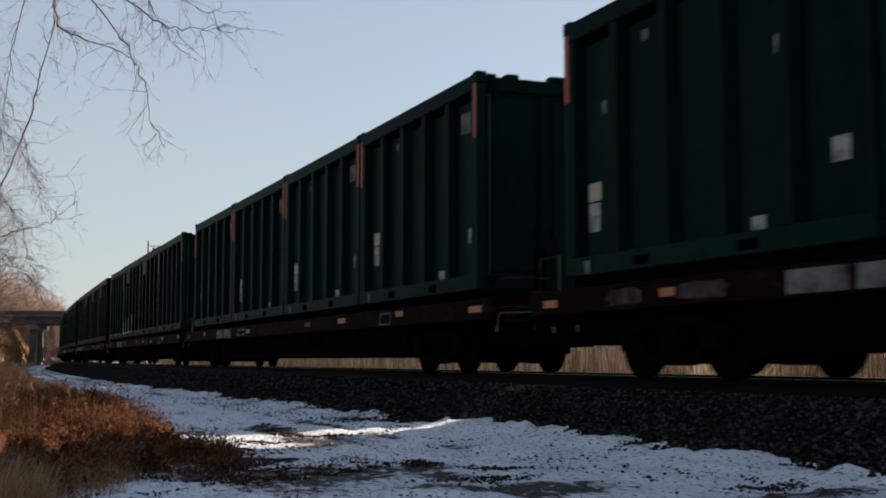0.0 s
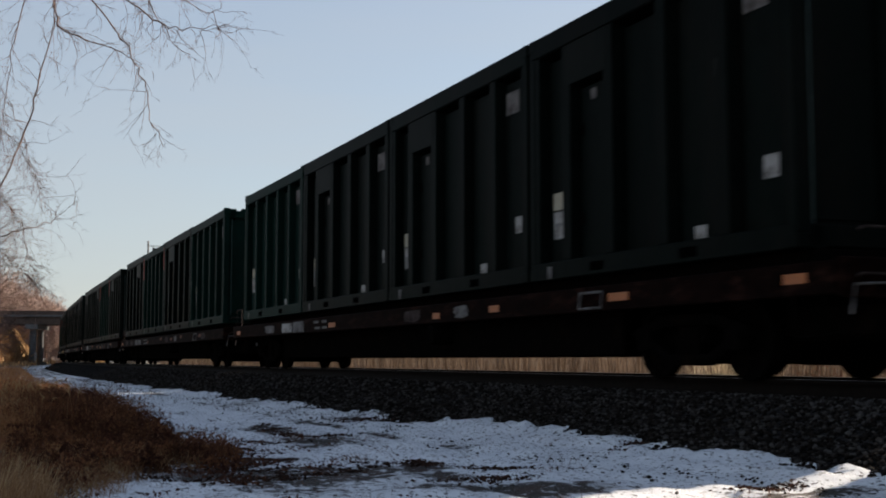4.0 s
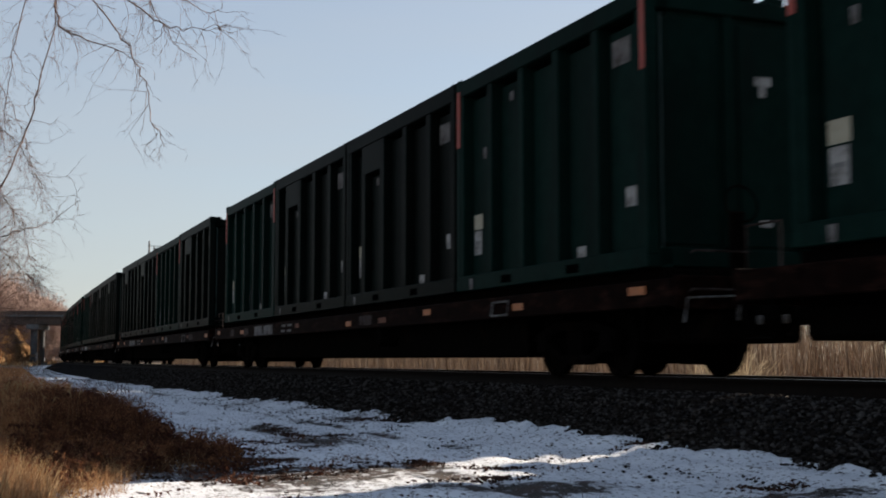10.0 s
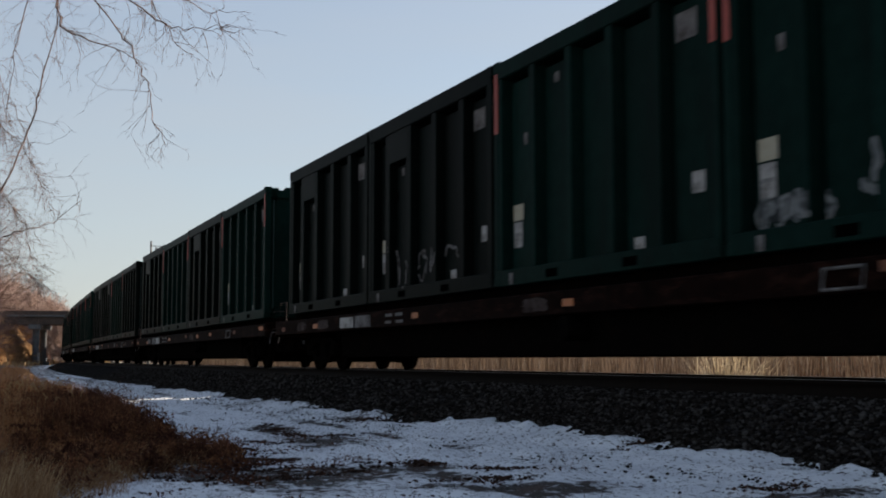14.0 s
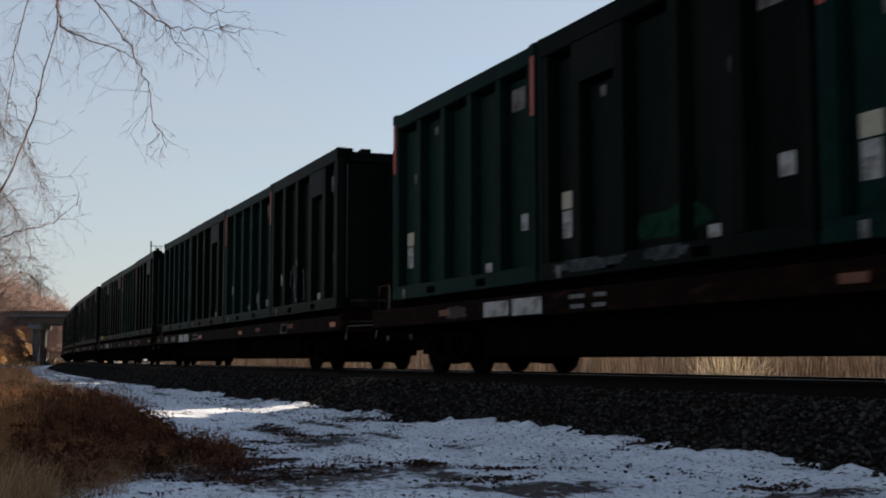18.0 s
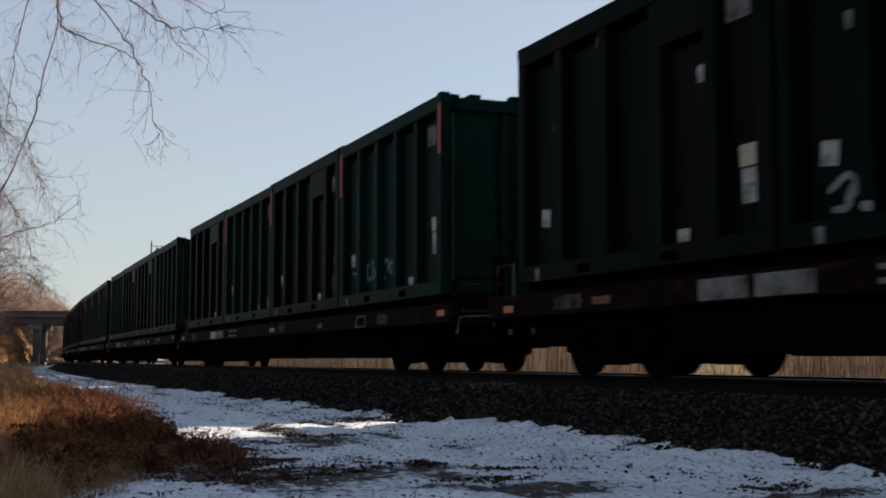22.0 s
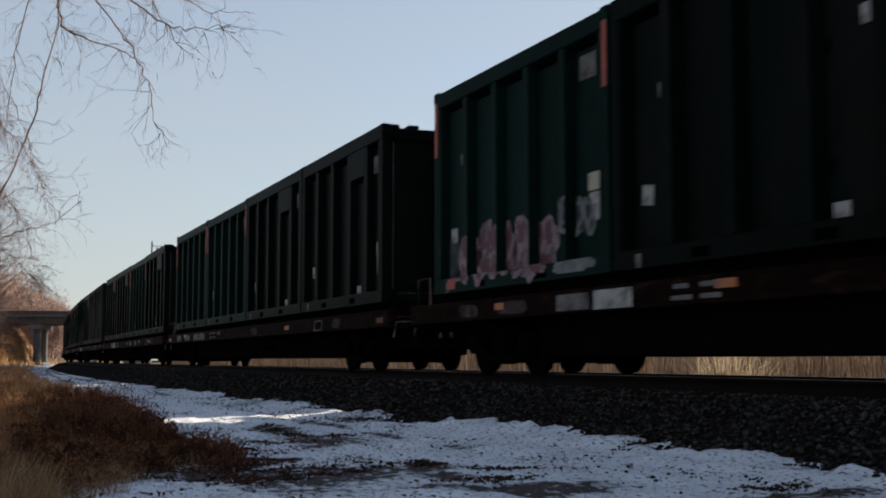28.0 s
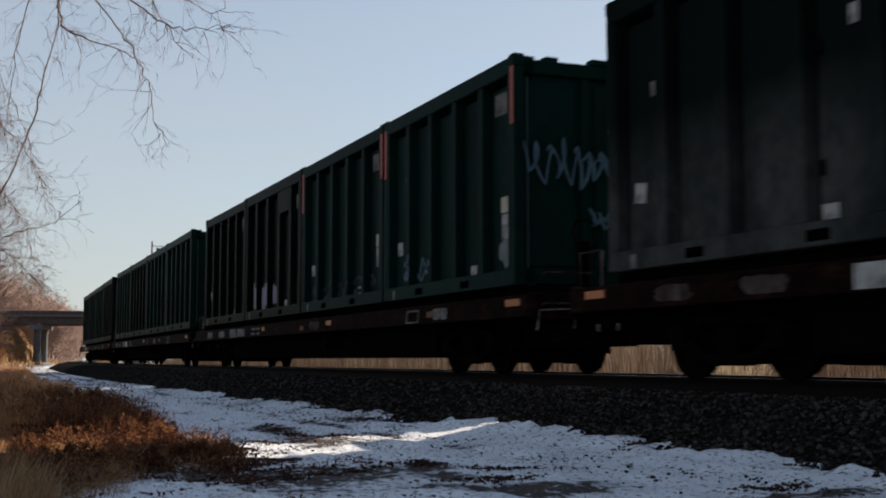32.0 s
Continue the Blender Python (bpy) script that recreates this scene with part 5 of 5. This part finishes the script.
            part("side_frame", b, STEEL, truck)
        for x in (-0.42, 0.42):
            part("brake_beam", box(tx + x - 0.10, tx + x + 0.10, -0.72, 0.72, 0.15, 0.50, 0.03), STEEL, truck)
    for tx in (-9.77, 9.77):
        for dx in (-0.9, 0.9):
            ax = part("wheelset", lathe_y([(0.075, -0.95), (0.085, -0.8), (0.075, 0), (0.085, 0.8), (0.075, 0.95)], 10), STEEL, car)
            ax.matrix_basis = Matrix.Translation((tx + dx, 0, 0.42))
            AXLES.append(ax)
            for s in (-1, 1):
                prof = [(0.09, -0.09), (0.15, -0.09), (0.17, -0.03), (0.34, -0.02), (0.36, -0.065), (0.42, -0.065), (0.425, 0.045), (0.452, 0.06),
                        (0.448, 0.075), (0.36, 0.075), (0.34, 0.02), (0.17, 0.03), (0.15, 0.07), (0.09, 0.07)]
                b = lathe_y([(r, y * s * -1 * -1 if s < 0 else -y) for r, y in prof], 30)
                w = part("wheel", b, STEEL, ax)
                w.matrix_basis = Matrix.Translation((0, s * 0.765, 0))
    return car


AXLES = []
SILL_Z = DECK - 0.33


def sill_plate(car, name, material, x, w, h, z=SILL_Z, label=""):
    p = part(name, box(-w / 2, w / 2, -0.004, 0.0015, -h / 2, h / 2), material, car, label)
    p.matrix_basis = Matrix.Translation((x, -1.3465, z))


def mark_car(car, index):
    """Reporting panels, reflectors and worn paint along the near sill, a little different on each car."""
    r = random.Random(900 + index)
    j = r.uniform(-0.25, 0.25)
    for x, w in ((-6.95 + j, 0.88), (-5.92 + j, 0.94)):
        sill_plate(car, "reporting_panel", PALE if r.random() < 0.7 else WHITE, x, w, 0.20 + r.uniform(0, 0.05), SILL_Z - 0.01, "worn white reporting panel")
    for x in (-4.42 + j, -3.85 + j):
        for dz in (-0.07, 0.06):
            sill_plate(car, "stencil_line", PALE, x + r.uniform(-0.05, 0.05), r.uniform(0.28, 0.42), 0.055, SILL_Z + dz)
    for x in (-12.10, -9.20, -3.20, 0.55, 2.90, 5.20, 8.72, 12.15):
        if r.random() < 0.72:
            sill_plate(car, "reflector", ORANGE if r.random() < 0.65 else RUST, x + r.uniform(-0.2, 0.2), r.uniform(0.28, 0.5), 0.10, SILL_Z + r.uniform(-0.04, 0.06))
    for x, w in ((-10.3, 0.9), (-8.6, 1.1), (1.7, 1.0), (3.9, 0.8), (9.4, 0.9)):
        if r.random() < 0.6:
            wash(car, x - w * r.uniform(0.3, 0.55), x + w * r.uniform(0.3, 0.55), SILL_Z - 0.11, SILL_Z + 0.10, r.choice((PALE, FADED, FADED)), index * 9 + int(x), -1.3465)


# ---------------------------------------------------------------- spray paint on container sides
KIND_OF = {}


def wall_depth(kind, x, z):
    """How far behind the outer face the wall lies at x, z; None in the open slots beside the panels."""
    if z < 0.245:
        return -0.005
    plan, door = panel_plan(kind)
    for a, b, top in plan:
        if a <= x <= b and z < top - 0.08:
            return None if x < a + 0.10 else REC - 0.010
    if door and door[0] <= x <= door[1] and z < door[2] - 0.07:
        return None if x < door[0] + 0.10 else REC - 0.028
    return 0.004


def lay_on_wall(bm, cont, lift=0.0):
    """Presses flat paint onto the ribs and panels, leaving the slots bare."""
    kind = KIND_OF[cont.name]
    bmesh.ops.split_edges(bm, edges=bm.edges)
    for f in list(bm.faces):
        c = f.calc_center_median()
        d = wall_depth(kind, c.x, c.z)
        if d is None:
            bmesh.ops.delete(bm, geom=[f], context="FACES")
        else:
            for v in f.verts:
                v.co.y = -C_HALF + d - lift
    return bm


def stroke(points, width, bm=None):
    """A flat paint stroke on the wall plane (x, z), thinner at its ends."""
    b = bm or bmesh.new()
    pts = [Vector((x, 0, z)) for x, z in points]
    last = None
    for i, p in enumerate(pts):
        d = (pts[min(i + 1, len(pts) - 1)] - pts[max(i - 1, 0)]).normalized()
        n = Vector((-d.z, 0, d.x)) * width * (0.3 if i in (0, len(pts) - 1) else 0.5)
        row = [b.verts.new(v) for v in (p - n, p + n)]
        if last:
            b.faces.new((last[0], row[0], row[1], last[1]))
        last = row
    return b


def loops(x0, x1, z0, z1, seed, count, width):
    """Broken loops and slanted bows side by side, like a tag sprayed in one go."""
    r = random.Random(seed)
    b = bmesh.new()
    step = (x1 - x0) / count
    for k in range(count):
        cx, cz = x0 + step * (k + 0.5), (z0 + z1) / 2 + (z1 - z0) * r.uniform(-0.08, 0.08)
        rx, rz, lean = step * r.uniform(0.30, 0.52), (z1 - z0) * r.uniform(0.32, 0.5), r.uniform(-0.3, 0.5)
        for _ in range(r.choice((1, 2, 2))):
            a0, turn = r.uniform(0, 6.28), r.uniform(2.2, 5.6) * r.choice((-1, 1))
            p1, p2 = r.uniform(0, 6.28), r.uniform(0, 6.28)
            pts = []
            for i in range(15):
                a = a0 + turn * i / 14
                q = 1 + 0.22 * math.sin(2 * a + p1) + 0.14 * math.sin(5 * a + p2)
                pts.append((cx + q * rx * math.cos(a) + lean * rz * math.sin(a), cz + q * rz * math.sin(a)))
            stroke(pts, width * r.uniform(0.8, 1.2), b)
        if r.random() < 0.6:
            q = r.uniform(-0.3, 0.3)
            stroke([(cx + rx * (q + 0.5 * f), cz + rz * (1.5 * f - 0.75)) for f in (0, 0.2, 0.4, 0.6, 0.8, 1)], width, b)
    return b


def scrawl(cont, x0, x1, z0, z1, material, seed, count=6, width=0.05, lift=0.006):
    """An illegible tag on the near side."""
    return part("spray_tag", lay_on_wall(loops(x0, x1, z0, z1, seed, count, width), cont, lift), material, cont, "illegible spray-painted tag")


def slashes(x0, x1, z0, z1, seed, count, width):
    """One jagged line of steep ups and downs with a few short cross strokes, drawn fast."""
    r = random.Random(seed)
    b = bmesh.new()
    h, step = z1 - z0, (x1 - x0) / (2 * count)
    knots = [(x0 + step * (k + r.uniform(-0.35, 0.35)), (z0 if k % 2 else z1) + h * r.uniform(0.0, 0.4) * (1 if k % 2 else -1)) for k in range(2 * count + 1)]
    for (xa, za), (xb, zb) in zip(knots, knots[1:]):
        bow = r.uniform(-0.09, 0.09)
        stroke([(xa + (xb - xa) * f + bow * math.sin(math.pi * f), za + (zb - za) * f) for f in (0, 0.15, 0.3, 0.5, 0.7, 0.85, 1)], width * r.uniform(0.6, 1.5), b)
    for _ in range(count):
        x, z, w = r.uniform(x0, x1 - step), z0 + h * r.uniform(0.35, 0.65), step * r.uniform(0.8, 1.8)
        stroke([(x + w * f, z + 0.12 * h * math.sin(3 * f) - 0.06 * f) for f in (0, 0.25, 0.5, 0.75, 1)], width * r.uniform(0.7, 1.2), b)
    return b


def end_tag(cont, y0, y1, z0, z1, material, seed, count=5, width=0.05):
    """A tag on the front end wall."""
    p = part("spray_tag", slashes(y0, y1, z0, z1, seed, count, width), material, cont, "illegible spray-painted tag")
    p.matrix_basis = Matrix.Translation((C_LEN / 2 - 0.015, 0, 0)) @ Matrix.Rotation(radians(90), 4, "Z")


def blob(cont, cx, cz, w, h, material, seed, lift=0.0, name="paint_patch", label="blotchy patch of spray paint", ragged=0.14):
    """A soft-cornered patch of paint with an uneven edge, in small cells that follow the ribs."""
    r = random.Random(seed)
    wob = [(r.uniform(0, 6.28), r.uniform(0.3, 1.0)) for _ in range(5)]
    b = bmesh.new()
    cell = 0.034
    for i in range(-int(w / cell), int(w / cell) + 1):
        for k in range(-int(h / cell), int(h / cell) + 1):
            x, z = i * cell, k * cell
            a = math.atan2(z / h, x / w)
            edge = 1 + ragged * sum(q * math.sin((n + 2) * a + p) for n, (p, q) in enumerate(wob)) / 2
            if (abs(2 * x / w) ** 2.6 + abs(2 * z / h) ** 2.6) ** (1 / 2.6) < edge:
                b.faces.new([b.verts.new((cx + x + dx, 0, cz + z + dz)) for dx, dz in ((0, 0), (cell, 0), (cell, cell), (0, cell))])
    return part(name, lay_on_wall(b, cont, lift), material, cont, label)


def wash(car, x0, x1, z0, z1, material, seed, y):
    """A blotchy rounded patch of worn paint on a flat sill."""
    r = random.Random(seed)
    b = bmesh.new()
    n = 22
    ring = []
    for k in range(n):
        a = 2 * math.pi * k / n
        c, t = math.cos(a), math.sin(a)
        q = r.uniform(0.80, 1.04) / max(abs(c), abs(t)) ** 0.75
        ring.append(b.verts.new(((x0 + x1) / 2 + (x1 - x0) / 2 * c * q, 0, (z0 + z1) / 2 + (z1 - z0) / 2 * t * q)))
    b.faces.new(ring)
    p = part("paint_patch", b, material, car)
    p.matrix_basis = Matrix.Translation((0, y, 0))


def lettering(cont, text, xs, z, size, material):
    """Painted capital letters, one in each panel."""
    for x, ch in zip(xs, text):
        cu = bpy.data.curves.new("letter", "FONT")
        cu.body, cu.size, cu.extrude, cu.offset, cu.resolution_u = ch, size, 0.002, 0.016, 4
        tmp = bpy.data.objects.new("letter", cu)
        me = bpy.data.meshes.new_from_object(tmp)
        bpy.data.objects.remove(tmp)
        me.materials.clear()
        p = part("painted_letter", me, material, cont, "white painted capital letter")
        p.matrix_basis = Matrix.Translation((x, -C_HALF + REC - 0.032, z)) @ Matrix.Rotation(radians(90), 4, "X")


def bubble_piece(cont):
    """Wine-red shards inside pale pink bubble outlines, with white paint round them."""
    blob(cont, -2.45, 0.55, 0.6, 0.65, HAZE, 41)
    blob(cont, 1.82, 0.85, 1.0, 0.5, HAZE, 42)
    blob(cont, 2.0, 0.14, 1.2, 0.17, SPRAY, 43)
    scrawl(cont, 1.3, 2.4, 0.58, 1.10, SPRAY, 44, 3, 0.07)
    for k, (cx, cz, h) in enumerate(((-1.78, 0.52, 0.80), (-1.10, 0.56, 0.92), (-0.42, 0.54, 0.86), (0.28, 0.57, 0.98), (0.90, 0.50, 0.86))):
        blob(cont, cx, cz, 0.80, h, ROSE, 45 + k, 0.003, "bubble_outline", "pale pink spray outline", 0.22)
        for dx, dz, w, hh in ((-0.16, 0.20, 0.20, 0.34), (0.12, 0.18, 0.22, 0.40), (-0.02, -0.24, 0.36, 0.32)):
            blob(cont, cx + dx, cz + dz, w, hh * h, PINK, 60 + k * 3 + int(dz * 10), 0.006, "bubble_fill", "wine-red bubble fill", 0.25)
    blob(cont, -2.2, 0.13, 0.34, 0.20, RED, 59, 0.008)


# ---------------------------------------------------------------- the train
TEMPLATES = {}
for key, args in KINDS.items():
    TEMPLATES[key] = container(*args)
used = set()
car_template = flat_car()
TRAIN = []          # (car, [containers])
CAR_AXLES = []
for index, load in enumerate(LOADS):
    car = car_template if index == 0 else copy_thing(car_template, Matrix())
    if index == 0:
        CAR_AXLES.append(list(AXLES))
    boxes = []
    for key in load:
        t0 = TEMPLATES[key]
        boxes.append(t0 if key not in used else copy_thing(t0, Matrix()))
        used.add(key)
    TRAIN.append((car, boxes))
for key, t0 in TEMPLATES.items():
    if key not in used:
        for o in list(t0.children_recursive) + [t0]:
            bpy.data.objects.remove(o)
for index, (car, boxes) in enumerate(TRAIN):
    mark_car(car, index)
    for key, cont in zip(LOADS[index], boxes):
        KIND_OF[cont.name] = KINDS[key][0]


def load_of(car_number, slot):
    return TRAIN[car_number + 1][1][slot]


for k, (cx, cz, w, h) in enumerate(((-2.42, 0.43, 1.0, 0.54), (-1.42, 0.52, 0.86, 0.66), (-0.48, 0.53, 1.0, 0.66), (0.22, 0.60, 0.86, 0.74), (0.66, 0.66, 0.34, 0.58))):
    blob(load_of(1, 2), cx, cz, w + 0.10, h + 0.10, MINT, 70 + k, 0.0, "bubble_outline", "pale green spray outline", 0.08)
    blob(load_of(1, 2), cx, cz, w - 0.05, h - 0.05, LIME, 70 + k, 0.004, "bubble_letter", "bright green spray-painted bubble shape", 0.08)
blob(load_of(1, 2), 0.75, 0.38, 0.55, 0.12, HAZE, 79, 0.006)
# (car, slot, x0, x1, z0, z1, paint, seed, loops, width)
for n, slot, x0, x1, z0, z1, paint, seed, count, width in (
        (2, 1, -1.0, 1.2, 0.30, 0.8, HAZE, 2, 5, 0.03), (6, 3, -1.2, 0.4, 0.3, 0.9, BLUE, 3, 4, 0.05), (6, 0, -2.0, 0.5, 0.3, 0.8, HAZE, 4, 5, 0.03),
        (8, 3, -1.2, 1.8, 0.3, 0.8, HAZE, 6, 4, 0.05), (9, 1, -2.2, 1.2, 0.3, 1.0, SPRAY, 7, 5, 0.045), (10, 2, -0.36, 0.40, 0.28, 0.92, SPRAY, 8, 2, 0.06),
        (10, 0, -1.5, 1.5, 0.3, 0.9, HAZE, 9, 5, 0.05), (11, 0, -2.6, -1.4, 0.26, 0.58, SPRAY, 10, 4, 0.06), (11, 0, -1.0, -0.55, 0.45, 0.95, SPRAY, 81, 1, 0.10),
        (11, 2, -2.1, 1.4, 0.28, 0.95, PALE, 11, 5, 0.05), (13, 1, -1.5, 0.3, 0.46, 0.90, BLUE, 12, 5, 0.06), (15, 0, -1.6, -0.2, 0.3, 1.2, SPRAY, 13, 3, 0.045),
        (16, 1, -2.0, -0.1, 0.42, 0.64, SPRAY, 18, 4, 0.045), (16, 1, 2.0, 2.6, 0.18, 0.46, BLUE, 82, 2, 0.05), (17, 0, 0.8, 2.7, 0.30, 1.05, PALE, 21, 4, 0.10),
        (17, 2, -2.55, 2.5, 0.26, 0.66, SPRAY, 22, 7, 0.085), (18, 0, -1.4, 0.35, 0.46, 0.86, BLUE, 23, 4, 0.07), (18, 0, -2.35, -1.7, 0.62, 0.82, BLUE, 83, 1, 0.05),
        (19, 3, -1.0, 1.0, 0.3, 0.9, HAZE, 25, 4, 0.03), (20, 0, -1.4, 0.25, 0.36, 0.68, BLUE, 26, 4, 0.07), (22, 1, -1.5, 2.0, 0.4, 1.1, HAZE, 27, 4, 0.07),
        (23, 3, -2.2, 1.6, 0.26, 0.7, HAZE, 28, 6, 0.07), (24, 0, -0.3, 1.8, 0.26, 0.72, BLUE, 29, 4, 0.08), (24, 1, -1.25, -0.3, 0.28, 0.68, BLUE, 31, 3, 0.07),
        (25, 1, -2.1, 1.4, 0.26, 0.68, HAZE, 30, 6, 0.07), (26, 1, -2.4, 2.2, 0.28, 0.6, HAZE, 33, 6, 0.07), (26, 0, -2.0, -0.6, 0.35, 0.75, BLUE, 34, 3, 0.08)):
    scrawl(load_of(n, slot), x0, x1, z0, z1, paint, seed, count, width)
# (car, slot, x, z, width, height, paint, seed)
for n, slot, x, z, w, h, paint, seed in (
        (2, 0, -2.24, 0.45, 0.55, 0.26, BLUE, 90), (2, 0, -1.18, 0.47, 0.60, 0.28, HAZE, 91), (11, 0, -2.0, 0.42, 1.2, 0.28, HAZE, 92), (13, 1, 2.25, 0.62, 0.7, 0.32, SPRAY, 93),
        (14, 2, -1.6, 0.14, 1.9, 0.15, HAZE, 94), (14, 2, 0.3, 0.14, 1.0, 0.15, HAZE, 95), (14, 2, 0.2, 0.50, 1.6, 0.34, MOSS, 89),
        (15, 1, -0.07, 0.37, 0.52, 0.15, SPRAY, 14), (15, 1, 0.95, 0.57, 0.54, 0.27, SPRAY, 15), (15, 1, 2.15, 0.40, 0.82, 0.19, SPRAY, 16),
        (15, 3, 1.95, 0.36, 0.5, 0.5, HAZE, 17), (16, 0, 0.15, 0.33, 0.62, 0.32, SPRAY, 96), (16, 1, 1.12, 0.36, 0.62, 0.20, SPRAY, 97), (16, 3, -1.15, 0.46, 0.95, 0.68, YELLOW, 19),
        (16, 3, -1.7, 0.20, 0.6, 0.22, YELLOW, 20), (17, 0, -1.12, 0.50, 0.62, 0.26, HAZE, 98), (17, 0, 2.2, 0.60, 0.8, 0.5, HAZE, 99), (18, 1, 2.25, 0.52, 0.6, 0.5, HAZE, 24),
        (18, 2, 2.34, 0.40, 0.62, 0.30, SPRAY, 100), (19, 1, 1.10, 0.57, 0.82, 0.24, SPRAY, 101), (19, 1, -0.02, 0.36, 0.62, 0.20, HAZE, 102), (19, 1, -1.15, 0.38, 0.45, 0.22, HAZE, 103),
        (20, 0, -0.2, 0.12, 1.0, 0.14, BLUE, 104), (20, 0, 1.55, 0.14, 0.7, 0.17, SPRAY, 105), (22, 0, -1.1, 0.86, 0.95, 0.40, HAZE, 106), (24, 1, -0.8, 0.48, 0.95, 0.42, HAZE, 107),
        (24, 1, 2.42, 0.50, 0.5, 0.5, SPRAY, 108), (24, 2, 2.22, 0.50, 0.7, 0.32, HAZE, 109), (24, 2, -0.6, 0.45, 0.8, 0.3, HAZE, 110), (10, 2, 0.02, 0.52, 0.6, 0.5, HAZE, 111),
        (26, 2, -0.9, 0.58, 2.8, 0.6, PURPLE, 32), (26, 0, 2.35, 0.52, 0.5, 0.4, SPRAY, 35)):
    blob(load_of(n, slot), x, z, w, h, paint, seed)
lettering(load_of(16, 1), "CBUR", (-1.46, -0.40, 0.68, 1.86), 1.38, 0.78, SPRAY)
lettering(load_of(20, 3), "JOCE", (-1.88, -0.92, 0.42, 1.84), 1.72, 0.95, WHITE)
bubble_piece(load_of(22, 3))
end_tag(load_of(26, 0), -1.05, 0.9, 1.35, 2.4, BLUE, 51, 9, 0.045)
end_tag(load_of(26, 0), 0.0, 0.9, 0.85, 1.2, BLUE, 52, 5, 0.04)
end_tag(load_of(17, 0), -0.95, -0.45, 1.15, 1.95, SPRAY, 53, 4, 0.05)
end_tag(load_of(17, 0), -0.85, -0.2, 0.5, 0.9, SPRAY, 54, 2, 0.05)
end_tag(load_of(17, 0), 0.55, 0.85, 0.6, 1.7, SPRAY, 55, 1, 0.06)
# hand-painted yellow writing along the sill of one car
sill_car = TRAIN[8][0]


def sill_letters(text, x0, step, size, z):
    for k, ch in enumerate(text):
        cu = bpy.data.curves.new("letter", "FONT")
        cu.body, cu.size, cu.extrude, cu.offset, cu.resolution_u = ch, size, 0.002, 0.010, 4
        tmp = bpy.data.objects.new("letter", cu)
        me = bpy.data.meshes.new_from_object(tmp)
        bpy.data.objects.remove(tmp)
        me.materials.clear()
        p = part("painted_letter", me, YELLOW, sill_car, "yellow painted letter")
        p.matrix_basis = Matrix.Translation((x0 + k * step, -1.3520, z)) @ Matrix.Rotation(radians(90), 4, "X") @ Matrix.Diagonal((step / size * 1.25, 1, 1, 1))


def sill_bar(x, w, z, h):
    p = part("yellow_bar", box(0, w, -0.004, 0, 0, h), YELLOW, sill_car, "worn yellow painted bar")
    p.matrix_basis = Matrix.Translation((x, -1.3520, z))


sill_letters("BrooKLYN", 3.2, 0.41, 0.26, DECK - 0.43)
sill_bar(6.62, 0.42, DECK - 0.34, 0.05)
sill_letters("REA", 7.62, 0.80, 0.25, DECK - 0.42)
for x0, x1 in ((7.42, 9.0), (10.30, 12.3)):
    sill_bar(x0, x1 - x0, DECK - 0.475, 0.035)
    sill_bar(x0, x1 - x0, DECK - 0.215, 0.035)
    sill_bar(x0, 0.10, DECK - 0.439, 0.223)
sill_plate(sill_car, "reflector", ORANGE, 11.35, 0.9, 0.12)
sill_plate(sill_car, "paint_smear", SPRAY, 10.75, 0.42, 0.15)


# ---------------------------------------------------------------- everything that moves
def travelled(t):
    """Metres that the train has run at t seconds."""
    return -0.15 + 21.96 * t - 0.0056 * t * t - 0.0105 * max(t - 22.0, 0.0) ** 2


def slack(n):
    """Slack in the couplings: how far back car n runs from an even spacing."""
    back = (-0.15, -0.02, -0.12, -0.33, -0.2, -0.12, -0.02, 0.2, 0.35, 0.19, -0.05, 0.18, -0.1, -0.3, -0.6, -0.71, 0.1, 0.48, 0.65, 0.89, 1.02,
            0.96, 0.5, 0.03, 0.0, 0.25, -0.24, -0.3)
    return float(np.interp(n, range(-1, 27), back))


def motions():
    times = [float(k) for k in range(33)]
    for index, (car, boxes) in enumerate(TRAIN):
        start = 17.34 + 12.05 + (index - 1) * CAR_PITCH + slack(index - 1)
        poses = [track_pose(start - travelled(t), RAIL_TOP) for t in times]
        walk(car, list(zip(times, poses)))
        for slot, cont in enumerate(boxes):
            off = Matrix.Translation((12.05 - C_PITCH * (slot + 0.5) + 0.02, 0, DECK))
            walk(cont, [(t, p @ off) for t, p in zip(times, poses)])
    # the wheels of all cars turn alike: one run of keys for each of the four axles
    for k, ax in enumerate(AXLES):
        home = ax.matrix_basis.copy()
        walk(ax, [(f / 30, home @ Matrix.Rotation(radians(84 * f), 4, "Y")) for f in range(0, 961)])
    for index, (car, boxes) in enumerate(TRAIN[1:]):
        sets = sorted((o for o in car.children if o.name.startswith("wheelset")), key=lambda o: o.matrix_basis.translation.x)
        for ax, first in zip(sets, AXLES):
            ax.rotation_mode = "QUATERNION"
            data = ax.animation_data_create()
            data.action = first.animation_data.action
            data.action_slot = first.animation_data.action_slot


motions()
